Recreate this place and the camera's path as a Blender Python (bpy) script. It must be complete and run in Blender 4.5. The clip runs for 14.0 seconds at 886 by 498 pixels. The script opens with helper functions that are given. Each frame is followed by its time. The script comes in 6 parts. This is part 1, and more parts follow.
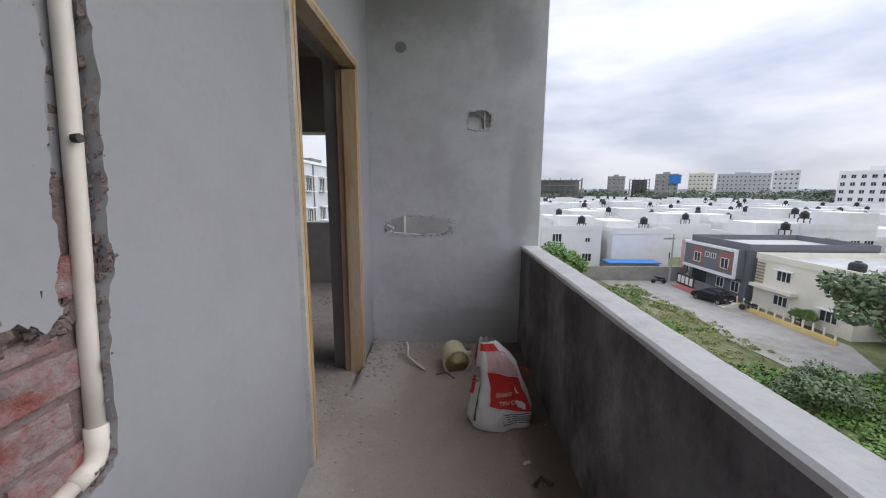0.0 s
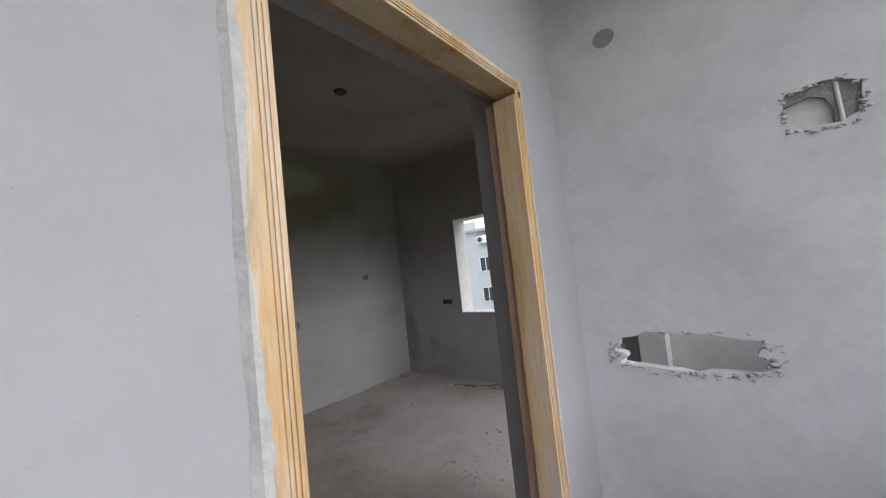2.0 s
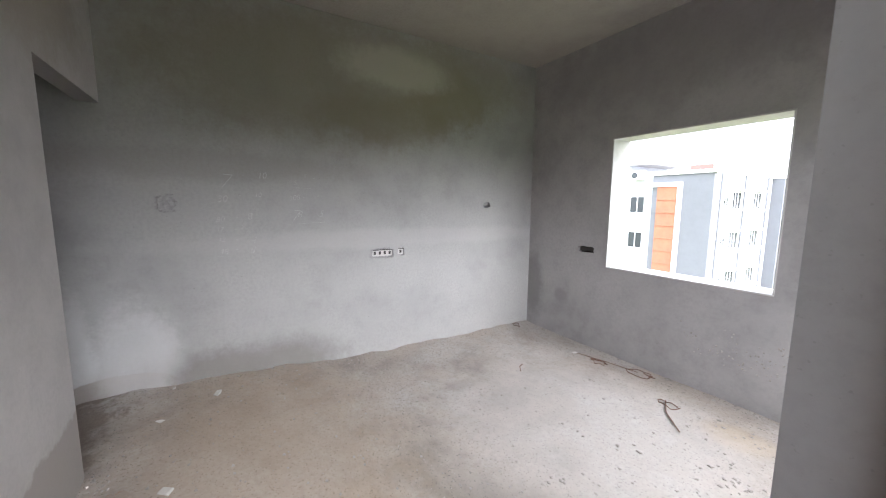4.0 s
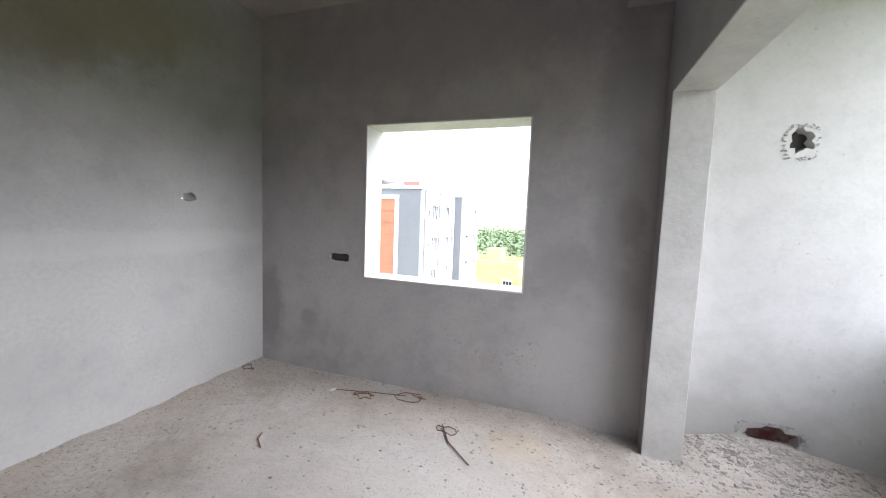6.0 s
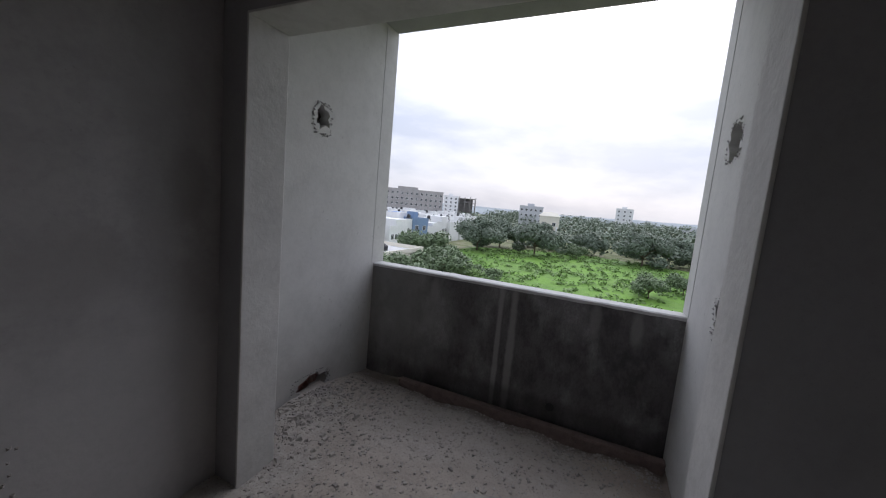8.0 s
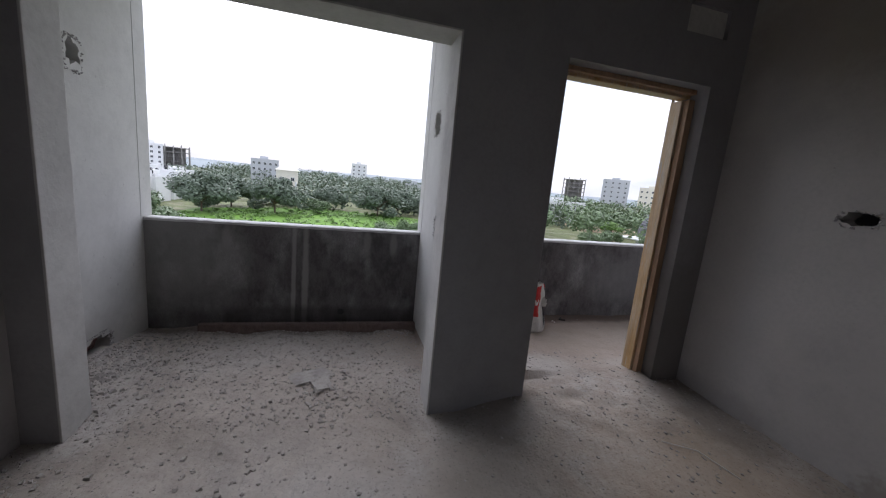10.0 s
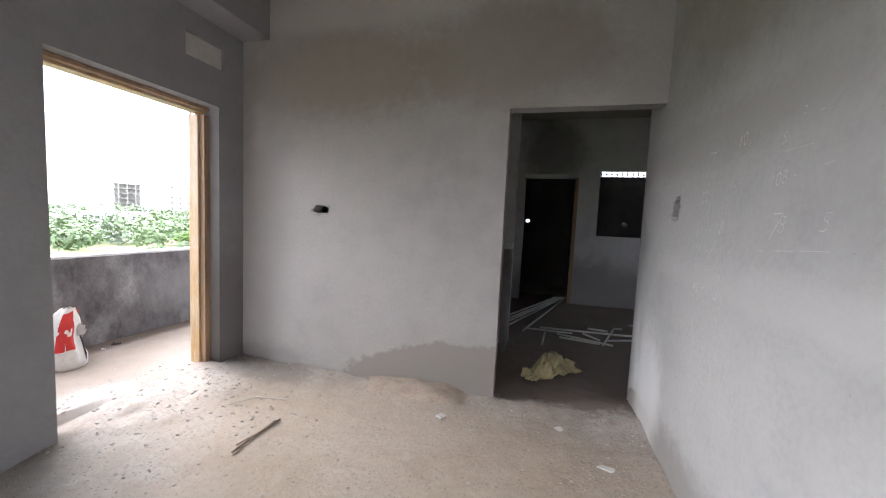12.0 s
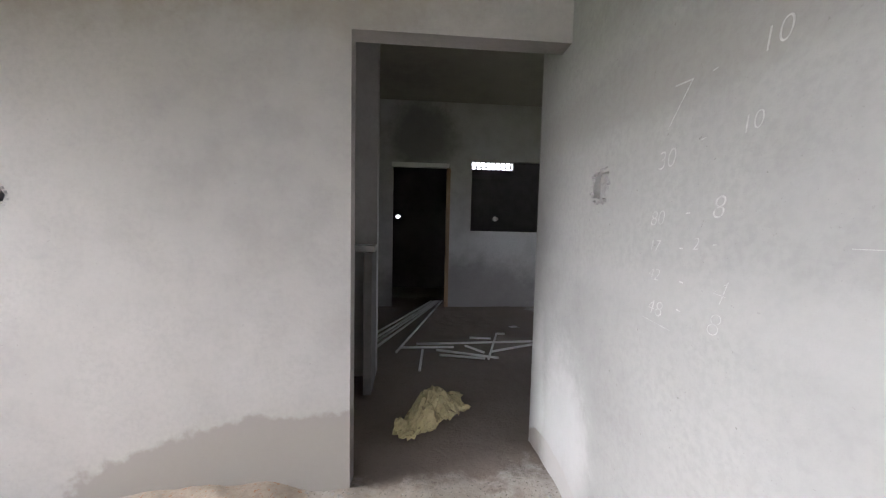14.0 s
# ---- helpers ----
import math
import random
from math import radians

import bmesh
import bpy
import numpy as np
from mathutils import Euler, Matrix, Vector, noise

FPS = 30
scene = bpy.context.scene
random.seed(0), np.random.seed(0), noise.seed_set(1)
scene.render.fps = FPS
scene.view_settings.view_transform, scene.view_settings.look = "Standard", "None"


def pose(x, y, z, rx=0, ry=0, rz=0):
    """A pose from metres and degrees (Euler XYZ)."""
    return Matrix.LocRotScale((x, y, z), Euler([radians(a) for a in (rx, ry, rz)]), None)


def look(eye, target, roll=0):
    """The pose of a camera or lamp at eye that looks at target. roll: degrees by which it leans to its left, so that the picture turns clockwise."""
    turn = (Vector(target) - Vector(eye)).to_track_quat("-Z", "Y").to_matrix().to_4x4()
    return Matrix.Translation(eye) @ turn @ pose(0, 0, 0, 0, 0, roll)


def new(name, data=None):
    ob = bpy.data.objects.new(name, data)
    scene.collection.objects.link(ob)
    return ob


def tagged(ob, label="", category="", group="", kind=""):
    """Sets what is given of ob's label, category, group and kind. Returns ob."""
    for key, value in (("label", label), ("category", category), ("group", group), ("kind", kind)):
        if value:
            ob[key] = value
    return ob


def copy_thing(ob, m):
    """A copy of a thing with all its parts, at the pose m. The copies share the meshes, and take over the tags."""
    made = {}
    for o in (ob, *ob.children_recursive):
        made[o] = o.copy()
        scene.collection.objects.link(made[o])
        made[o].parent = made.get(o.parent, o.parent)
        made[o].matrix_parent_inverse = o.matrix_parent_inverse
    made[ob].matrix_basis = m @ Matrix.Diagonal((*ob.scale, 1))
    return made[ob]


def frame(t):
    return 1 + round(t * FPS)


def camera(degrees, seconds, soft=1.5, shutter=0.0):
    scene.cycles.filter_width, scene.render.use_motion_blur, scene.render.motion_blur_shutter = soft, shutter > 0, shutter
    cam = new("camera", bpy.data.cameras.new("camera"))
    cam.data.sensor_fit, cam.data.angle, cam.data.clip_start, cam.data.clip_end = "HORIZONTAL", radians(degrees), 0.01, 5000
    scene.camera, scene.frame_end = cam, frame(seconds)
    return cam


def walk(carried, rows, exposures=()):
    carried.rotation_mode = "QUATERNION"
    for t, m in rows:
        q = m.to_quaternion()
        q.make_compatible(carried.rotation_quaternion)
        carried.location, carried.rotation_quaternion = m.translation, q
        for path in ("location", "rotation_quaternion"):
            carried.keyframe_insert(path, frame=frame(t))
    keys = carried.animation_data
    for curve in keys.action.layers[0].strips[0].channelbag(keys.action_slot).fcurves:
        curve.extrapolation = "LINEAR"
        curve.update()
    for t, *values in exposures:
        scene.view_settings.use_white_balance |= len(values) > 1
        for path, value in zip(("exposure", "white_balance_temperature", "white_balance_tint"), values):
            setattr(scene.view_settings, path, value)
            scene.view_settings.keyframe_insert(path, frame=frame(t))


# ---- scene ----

cam = camera(101.3, 14.0, soft=1.15)
PATH = [
    (0, (0.626, 2.527, 1.301), (0.599, 4.502, 0.986), 0.4),
    (0.5, (0.699, 2.85, 1.289), (0.458, 4.824, 1.082), -0.8),
    (1, (0.697, 3.196, 1.33), (0.235, 5.138, 1.202), 0.4),
    (1.5, (0.648, 3.55, 1.383), (-0.224, 5.341, 1.564), -2.6),
    (2, (0.585, 3.776, 1.45), (-0.654, 5.341, 1.56), -6.2),
    (2.1, (0.582, 3.814, 1.448), (-0.749, 5.305, 1.507), -5.7),
    (2.2, (0.582, 3.862, 1.448), (-0.855, 5.252, 1.466), -5.4),
    (4.3, (-0.207, 4.559, 1.472), (-1.918, 5.564, 1.223), 0.5),
    (4.5, (-0.288, 4.589, 1.476), (-1.912, 5.724, 1.206), 1.4),
    (5, (-0.431, 4.662, 1.471), (-1.729, 6.16, 1.199), 1.1),
    (5.5, (-0.585, 4.824, 1.447), (-1.417, 6.616, 1.132), 1.8),
    (6, (-0.765, 5.101, 1.362), (-1.405, 6.988, 1.194), 2.2),
    (6.5, (-0.978, 5.343, 1.378), (-0.95, 7.342, 1.32), 2.9),
    (7, (-1.035, 5.594, 1.348), (-0.25, 7.415, 1.607), 4.8),
    (7.5, (-1.215, 5.871, 1.436), (0.238, 7.245, 1.46), 6.4),
    (7.7, (-1.278, 5.976, 1.419), (0.366, 7.11, 1.327), 5.9),
    (9.8, (-2.165, 6.306, 1.363), (-0.234, 5.963, 0.973), 5.0),
    (10, (-2.261, 6.316, 1.342), (-0.363, 5.789, 0.999), 5.4),
    (10.5, (-2.441, 6.341, 1.357), (-0.705, 5.359, 1.201), 4.8),
    (11, (-2.624, 6.404, 1.336), (-1.197, 5.01, 1.194), 4.4),
    (11.5, (-2.734, 6.446, 1.319), (-1.77, 4.699, 1.194), 4.3),
    (12, (-2.772, 6.43, 1.323), (-2.258, 4.503, 1.167), 2.6),
    (12.5, (-2.765, 6.29, 1.336), (-2.597, 4.297, 1.292), 1.1),
    (13, (-2.739, 6.068, 1.328), (-2.863, 4.074, 1.424), 0.8),
    (13.5, (-2.775, 5.747, 1.308), (-2.964, 3.756, 1.312), 0.6),
    (14, (-2.789, 5.452, 1.294), (-2.952, 3.464, 1.152), 1.3),
]
EXPOSURES = [(0, 0.1, 6150, 14), (1.0, 0.05, 6150, 14), (1.5, 0.45, 6150, 14), (2.2, 1.1, 6150, 14), (4.5, 2.85, 6100, 13), (5.5, 2.7, 6100, 13), (6.2, 2.35, 6100, 13), (7.0, 1.45, 6100, 15),
             (7.5, 0.08, 6000, 15), (10, 0.55, 6000, 16), (10.5, 0.45, 6000, 16), (10.9, 0.6, 6000, 16), (11.5, 2.15, 6100, 15), (12.0, 2.95, 6150, 14), (12.5, 3.05, 6200, 13), (13, 3.42, 6200, 13), (14, 3.52, 6200, 13)]
walk(cam, [(t, look(eye, target, roll)) for t, eye, target, roll in PATH], EXPOSURES)

# ---- world, sun ----
SKY_GAIN = 0.92
world = bpy.data.worlds.new("world")
scene.world = world
world.use_nodes = True
wn, wl = world.node_tree.nodes, world.node_tree.links
bg = wn["Background"]
bg.inputs[1].default_value = SKY_GAIN
sky = wn.new("ShaderNodeTexSky")
sky.sky_type, sky.sun_disc = "NISHITA", False
sky.sun_elevation, sky.sun_rotation, sky.dust_density = radians(35), radians(85), 3.0
dim = wn.new("ShaderNodeVectorMath")
dim.operation = "SCALE"
dim.inputs[3].default_value = 0.12
wl.new(sky.outputs[0], dim.inputs[0])
wtc = wn.new("ShaderNodeTexCoord")
wmap = wn.new("ShaderNodeMapping")
wmap.inputs[3].default_value = (1.6, 1.6, 5.0)
wl.new(wtc.outputs["Generated"], wmap.inputs[0])
wnoise = wn.new("ShaderNodeTexNoise")
wnoise.inputs["Scale"].default_value, wnoise.inputs["Detail"].default_value = 1.7, 6.0
wl.new(wmap.outputs[0], wnoise.inputs["Vector"])
wramp = wn.new("ShaderNodeValToRGB")
wramp.color_ramp.elements[0].position, wramp.color_ramp.elements[0].color = 0.36, (0.70, 0.76, 0.86, 1)
wramp.color_ramp.elements[1].position, wramp.color_ramp.elements[1].color = 0.58, (1.12, 1.13, 1.16, 1)
wl.new(wnoise.outputs["Fac"], wramp.inputs[0])
wmix = wn.new("ShaderNodeMix")
wmix.data_type = "RGBA"
wmix.inputs[0].default_value = 0.82
wl.new(dim.outputs[0], wmix.inputs[6])
wl.new(wramp.outputs[0], wmix.inputs[7])
wsep = wn.new("ShaderNodeSeparateXYZ")
wl.new(wtc.outputs["Generated"], wsep.inputs[0])
wgrad = wn.new("ShaderNodeMapRange")
wl.new(wsep.outputs[2], wgrad.inputs[0])
wgrad.inputs[1].default_value, wgrad.inputs[2].default_value = 0.0, 1.0
wgrad.inputs[3].default_value, wgrad.inputs[4].default_value = 0.80, 1.55
wover = wn.new("ShaderNodeVectorMath")
wover.operation = "SCALE"
wl.new(wmix.outputs[2], wover.inputs[0])
wl.new(wgrad.outputs[0], wover.inputs[3])
wl.new(wover.outputs[0], bg.inputs[0])

sun_data = bpy.data.lights.new("sun", "SUN")
sun_data.energy, sun_data.angle, sun_data.color = 1.5, radians(70), (1.0, 0.99, 0.97)
sun = new("sun", sun_data)
sun.matrix_world = look((60, 4, 42), (0, 0, 0))


# ---- materials ----
def mat(name, color, rough=0.85, var=0.18, big=1.6, fine=40.0, bump=0.25, metal=0.0, place="Position", stretch=None,
        second=None, mix_at=(0.42, 0.62), stains_and_shade=(), rand=0.0, bump_dist=0.01, spots=None):
    m = bpy.data.materials.new(name)
    m.use_nodes = True
    n, l = m.node_tree.nodes, m.node_tree.links
    b = n["Principled BSDF"]
    b.inputs["Roughness"].default_value, b.inputs["Metallic"].default_value = rough, metal
    b.inputs["Specular IOR Level"].default_value = 0.35
    if place == "Position":
        co = n.new("ShaderNodeNewGeometry").outputs["Position"]
    else:
        co = n.new("ShaderNodeTexCoord").outputs["Object"]
    src = co
    if stretch:
        mp = n.new("ShaderNodeMapping")
        mp.inputs[3].default_value = stretch
        l.new(co, mp.inputs[0])
        src = mp.outputs[0]

    def noise_node(scale, detail=5.0, vec=src):
        t = n.new("ShaderNodeTexNoise")
        t.inputs["Scale"].default_value, t.inputs["Detail"].default_value = scale, detail
        t.inputs["Roughness"].default_value = 0.6
        l.new(vec, t.inputs["Vector"])
        return t.outputs["Fac"]

    def mixed(fac, a, bb, mode="MIX"):
        x = n.new("ShaderNodeMix")
        x.data_type, x.blend_type = "RGBA", mode
        for sock, v in ((x.inputs[0], fac), (x.inputs[6], a), (x.inputs[7], bb)):
            if isinstance(v, (int, float)):
                sock.default_value = v
            elif isinstance(v, tuple):
                sock.default_value = (*v[:3], 1)
            else:
                l.new(v, sock)
        return x.outputs[2]

    def ranged(v, a, bb, c=0.0, d=1.0):
        x = n.new("ShaderNodeMapRange")
        x.interpolation_type = "SMOOTHSTEP"
        l.new(v, x.inputs[0])
        for i, k in enumerate((a, bb, c, d)):
            x.inputs[1 + i].default_value = k
        return x.outputs[0]

    coarse, grain = noise_node(big), noise_node(fine)
    col = mixed(ranged(coarse, 0.3, 0.7), tuple(c * (1 - var) for c in color), tuple(min(1, c * (1 + var)) for c in color))
    if second:
        col = mixed(ranged(noise_node(big * 0.55, 8.0), *mix_at), col, second)
    col = mixed(ranged(grain, 0.38, 0.66, 0.0, 0.34), col, tuple(c * (1 - 1.6 * var) for c in color))
    mid = noise_node(big * 4.5, 6.0)
    col = mixed(ranged(mid, 0.35, 0.65, 0.0, 0.5), col, tuple(min(1, c * (1 + var)) for c in color))
    col = mixed(ranged(noise_node(fine * 3.1, 2.0), 0.66, 0.76, 0.0, 0.3), col, tuple(c * 0.6 for c in color))
    if spots:
        col = mixed(ranged(noise_node(spots[0], 3.0), spots[1], spots[1] + 0.06), col, spots[2])
    wobble = mixed(0.45, noise_node(3.5, 6.0, co), noise_node(15.0, 6.0, co))
    # Soft-edged colour patches: stains, dirt and painted shade alike.
    for centre, radii, tint, power in stains_and_shade:
        sub = n.new("ShaderNodeVectorMath")
        sub.operation = "SUBTRACT"
        l.new(co, sub.inputs[0])
        sub.inputs[1].default_value = centre
        div = n.new("ShaderNodeVectorMath")
        div.operation = "DIVIDE"
        l.new(sub.outputs[0], div.inputs[0])
        div.inputs[1].default_value = radii
        ln = n.new("ShaderNodeVectorMath")
        ln.operation = "LENGTH"
        l.new(div.outputs[0], ln.inputs[0])
        add = n.new("ShaderNodeMath")
        add.operation = "MULTIPLY_ADD"
        l.new(wobble, add.inputs[0])
        add.inputs[1].default_value = 1.3 if power < 0.8 else 0.5
        l.new(ln.outputs["Value"], add.inputs[2])
        edge = 0.04 if power >= 0.8 else 0.40
        rim = 1.62 if power < 0.8 else 1.23
        col = mixed(ranged(add.outputs[0], rim - edge, rim + edge, power, 0.0), col, tint)
    if rand:
        oi = n.new("ShaderNodeObjectInfo")
        col = mixed(ranged(oi.outputs["Random"], 0.0, 1.0, 0.0, rand), col, tuple(c * 0.55 for c in color))
    l.new(col, b.inputs["Base Color"])
    rr = ranged(coarse, 0.2, 0.8, max(0, rough - 0.08), min(1, rough + 0.08))
    l.new(rr, b.inputs["Roughness"])
    if bump:
        bp = n.new("ShaderNodeBump")
        bp.inputs["Strength"].default_value, bp.inputs["Distance"].default_value = bump, bump_dist
        l.new(mixed(0.5, grain, coarse), bp.inputs["Height"])
        l.new(bp.outputs[0], b.inputs["Normal"])
    return m


# Similar plaster on both walls; the tone gap paints in how light falls.
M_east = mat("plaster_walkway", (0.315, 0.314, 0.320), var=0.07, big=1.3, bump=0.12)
M_end = mat("plaster_end_wall", (0.52, 0.515, 0.522), var=0.12, big=1.8, bump=0.12, stains_and_shade=(
    ((1.12, 5.46, 2.42), (0.16, 0.3, 0.26), (0.27, 0.27, 0.28), 0.5), ((1.20, 5.46, 1.3), (0.10, 0.3, 0.45), (0.300, 0.300, 0.312), 0.5),
    ((0.255, 5.465, 2.37), (0.045, 0.1, 0.04), (0.163, 0.163, 0.163), 0.8), ((0.5, 5.46, 2.85), (0.7, 0.2, 0.4), (0.275, 0.275, 0.275), 0.5),
    ((0.9, 5.46, 0.1), (0.6, 0.2, 0.28), (0.288, 0.281, 0.275), 0.5)))
M_west = mat("plaster_west", (0.365, 0.360, 0.350), var=0.12, big=1.1, bump=0.2, second=(0.43, 0.425, 0.41), spots=(55.0, 0.70, (0.27, 0.262, 0.25)), stains_and_shade=(
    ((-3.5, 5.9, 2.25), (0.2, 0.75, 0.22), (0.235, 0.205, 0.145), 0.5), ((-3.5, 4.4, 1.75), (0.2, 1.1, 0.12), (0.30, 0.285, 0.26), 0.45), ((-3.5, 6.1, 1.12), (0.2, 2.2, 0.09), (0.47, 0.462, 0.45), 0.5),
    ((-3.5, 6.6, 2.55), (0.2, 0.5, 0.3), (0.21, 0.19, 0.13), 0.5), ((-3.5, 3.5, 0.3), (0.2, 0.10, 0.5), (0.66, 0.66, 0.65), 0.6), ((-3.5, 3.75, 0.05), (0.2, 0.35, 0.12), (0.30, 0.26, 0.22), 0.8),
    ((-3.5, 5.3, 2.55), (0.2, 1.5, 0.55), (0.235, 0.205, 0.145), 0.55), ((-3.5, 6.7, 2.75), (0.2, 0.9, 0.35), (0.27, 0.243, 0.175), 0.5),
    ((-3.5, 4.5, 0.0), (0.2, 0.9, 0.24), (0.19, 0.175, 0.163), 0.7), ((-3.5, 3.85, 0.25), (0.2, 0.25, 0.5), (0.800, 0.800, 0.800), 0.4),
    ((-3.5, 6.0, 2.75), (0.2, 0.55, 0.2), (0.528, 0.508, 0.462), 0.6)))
M_north = mat("plaster_north", (0.385, 0.370, 0.365), var=0.15, big=1.2, bump=0.2, spots=(55.0, 0.70, (0.28, 0.27, 0.262)), stains_and_shade=(
    # Top band and tall corner strips: room shade painted into the north plaster.
    ((-1.9, 7.81, 2.75), (1.6, 0.2, 0.35), (0.27, 0.255, 0.25), 0.55), ((-0.45, 7.81, 1.9), (0.16, 0.2, 1.2), (0.26, 0.25, 0.25), 0.5), ((-0.32, 7.81, 0.5), (0.10, 0.2, 0.7), (0.22, 0.21, 0.21), 0.5),
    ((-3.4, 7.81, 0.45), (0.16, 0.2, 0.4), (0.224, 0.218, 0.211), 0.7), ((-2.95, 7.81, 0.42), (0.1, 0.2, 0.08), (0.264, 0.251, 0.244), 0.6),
    ((-0.75, 7.81, 1.05), (0.18, 0.2, 0.16), (0.317, 0.297, 0.290), 0.5), ((-0.36, 7.81, 1.4), (0.09, 0.2, 0.18), (0.238, 0.224, 0.218), 0.6),
    ((-0.6, 7.81, 0.4), (0.5, 0.2, 0.5), (0.528, 0.515, 0.508), 0.4)))
M_south = mat("plaster_south", (0.415, 0.396, 0.378), var=0.11, big=1.0, bump=0.2, spots=(48.0, 0.70, (0.34, 0.325, 0.31)), stains_and_shade=(
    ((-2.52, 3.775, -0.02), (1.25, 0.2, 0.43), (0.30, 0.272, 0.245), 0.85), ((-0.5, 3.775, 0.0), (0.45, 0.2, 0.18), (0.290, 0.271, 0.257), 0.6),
    # The tall last entry paints corner shade onto the wall's east end.
    ((-1.1, 3.775, 2.45), (1.0, 0.2, 0.36), (0.27, 0.235, 0.185), 0.6), ((-2.4, 3.775, 2.5), (0.8, 0.2, 0.36), (0.275, 0.24, 0.19), 0.6), ((-0.5, 3.775, 1.2), (0.25, 0.2, 1.2), (0.37, 0.36, 0.35), 0.4),
    ((-1.2, 3.775, 2.92), (0.9, 0.2, 0.13), (0.47, 0.44, 0.40), 0.55)))
# Kept darker than the balcony plaster: the room's dimness is in this colour.
M_partition = mat("plaster_partition_shaded", (0.30, 0.295, 0.30), var=0.1, big=1.4, bump=0.15, stains_and_shade=(
    # Both patches paint the shade low in the south-east corner.
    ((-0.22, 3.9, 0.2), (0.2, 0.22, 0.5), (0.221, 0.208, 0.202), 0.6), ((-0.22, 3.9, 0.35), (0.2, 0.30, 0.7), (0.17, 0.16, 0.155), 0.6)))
M_balcony = mat("plaster_balcony", (0.53, 0.523, 0.506), var=0.09, big=2.2, bump=0.2, bump_dist=0.012, spots=(26.0, 0.68, (0.44, 0.43, 0.42)), stains_and_shade=(
    ((0.2, 7.91, 0.0), (1.0, 0.2, 0.25), (0.360, 0.342, 0.324), 0.5),))
# Dark base with random paler areas, pale streaks and a darker foot.
M_parapet = mat("charcoal_parapet", (0.115, 0.108, 0.110), var=0.4, big=3.0, fine=60, bump=0.4, stretch=(1.0, 1.7, 1.0), second=(0.29, 0.285, 0.285),
                mix_at=(0.46, 0.66), stains_and_shade=(
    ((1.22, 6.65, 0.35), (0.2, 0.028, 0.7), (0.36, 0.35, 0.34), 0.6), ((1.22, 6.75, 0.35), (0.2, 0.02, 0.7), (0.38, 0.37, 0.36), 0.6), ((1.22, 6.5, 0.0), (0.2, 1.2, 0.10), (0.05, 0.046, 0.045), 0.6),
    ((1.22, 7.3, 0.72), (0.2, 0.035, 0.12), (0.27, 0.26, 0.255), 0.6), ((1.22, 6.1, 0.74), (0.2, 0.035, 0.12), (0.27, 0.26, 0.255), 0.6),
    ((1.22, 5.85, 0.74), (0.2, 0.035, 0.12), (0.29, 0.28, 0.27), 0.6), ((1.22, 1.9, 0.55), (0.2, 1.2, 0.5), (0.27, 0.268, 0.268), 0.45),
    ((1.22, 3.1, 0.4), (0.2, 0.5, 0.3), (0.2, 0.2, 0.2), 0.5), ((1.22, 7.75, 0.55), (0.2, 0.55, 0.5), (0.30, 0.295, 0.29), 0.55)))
M_coping = mat("coping_cement", (0.52, 0.515, 0.51), var=0.14, big=5.0, bump=0.35, spots=(18.0, 0.68, (0.3, 0.3, 0.3)))
# Paler than the walls, for the opening linings and a recess back.
M_reveal = mat("pale_plaster", (0.56, 0.55, 0.53), var=0.1, big=5.0, bump=0.35)
M_ceiling = mat("ceiling_concrete", (0.34, 0.318, 0.285), var=0.16, big=0.9, bump=0.12, stains_and_shade=(((-3.2, 7.2, 3.09), (1.2, 1.0, 0.3), (0.42, 0.385, 0.32), 0.4),))
M_hall = mat("hall_plaster", (0.56, 0.55, 0.545), var=0.12, big=1.3, bump=0.15, stains_and_shade=(
    # Second entry paints the light's falloff above the doorway; the first darkens the foot.
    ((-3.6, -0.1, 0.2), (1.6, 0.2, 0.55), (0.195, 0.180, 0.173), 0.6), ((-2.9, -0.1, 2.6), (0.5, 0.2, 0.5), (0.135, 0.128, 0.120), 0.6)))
# Far darker than the hall plaster: the bath's dimness is put into the colour.
M_bath = mat("dimmed_cement", (0.20, 0.19, 0.185), var=0.2, big=1.6, bump=0.2)
# Near-white so the hall lintel looks lit; its brightness is in the colour.
M_lit_lintel = mat("lit_lintel_cement", (0.80, 0.79, 0.77), var=0.05, big=6.0, bump=0.15)
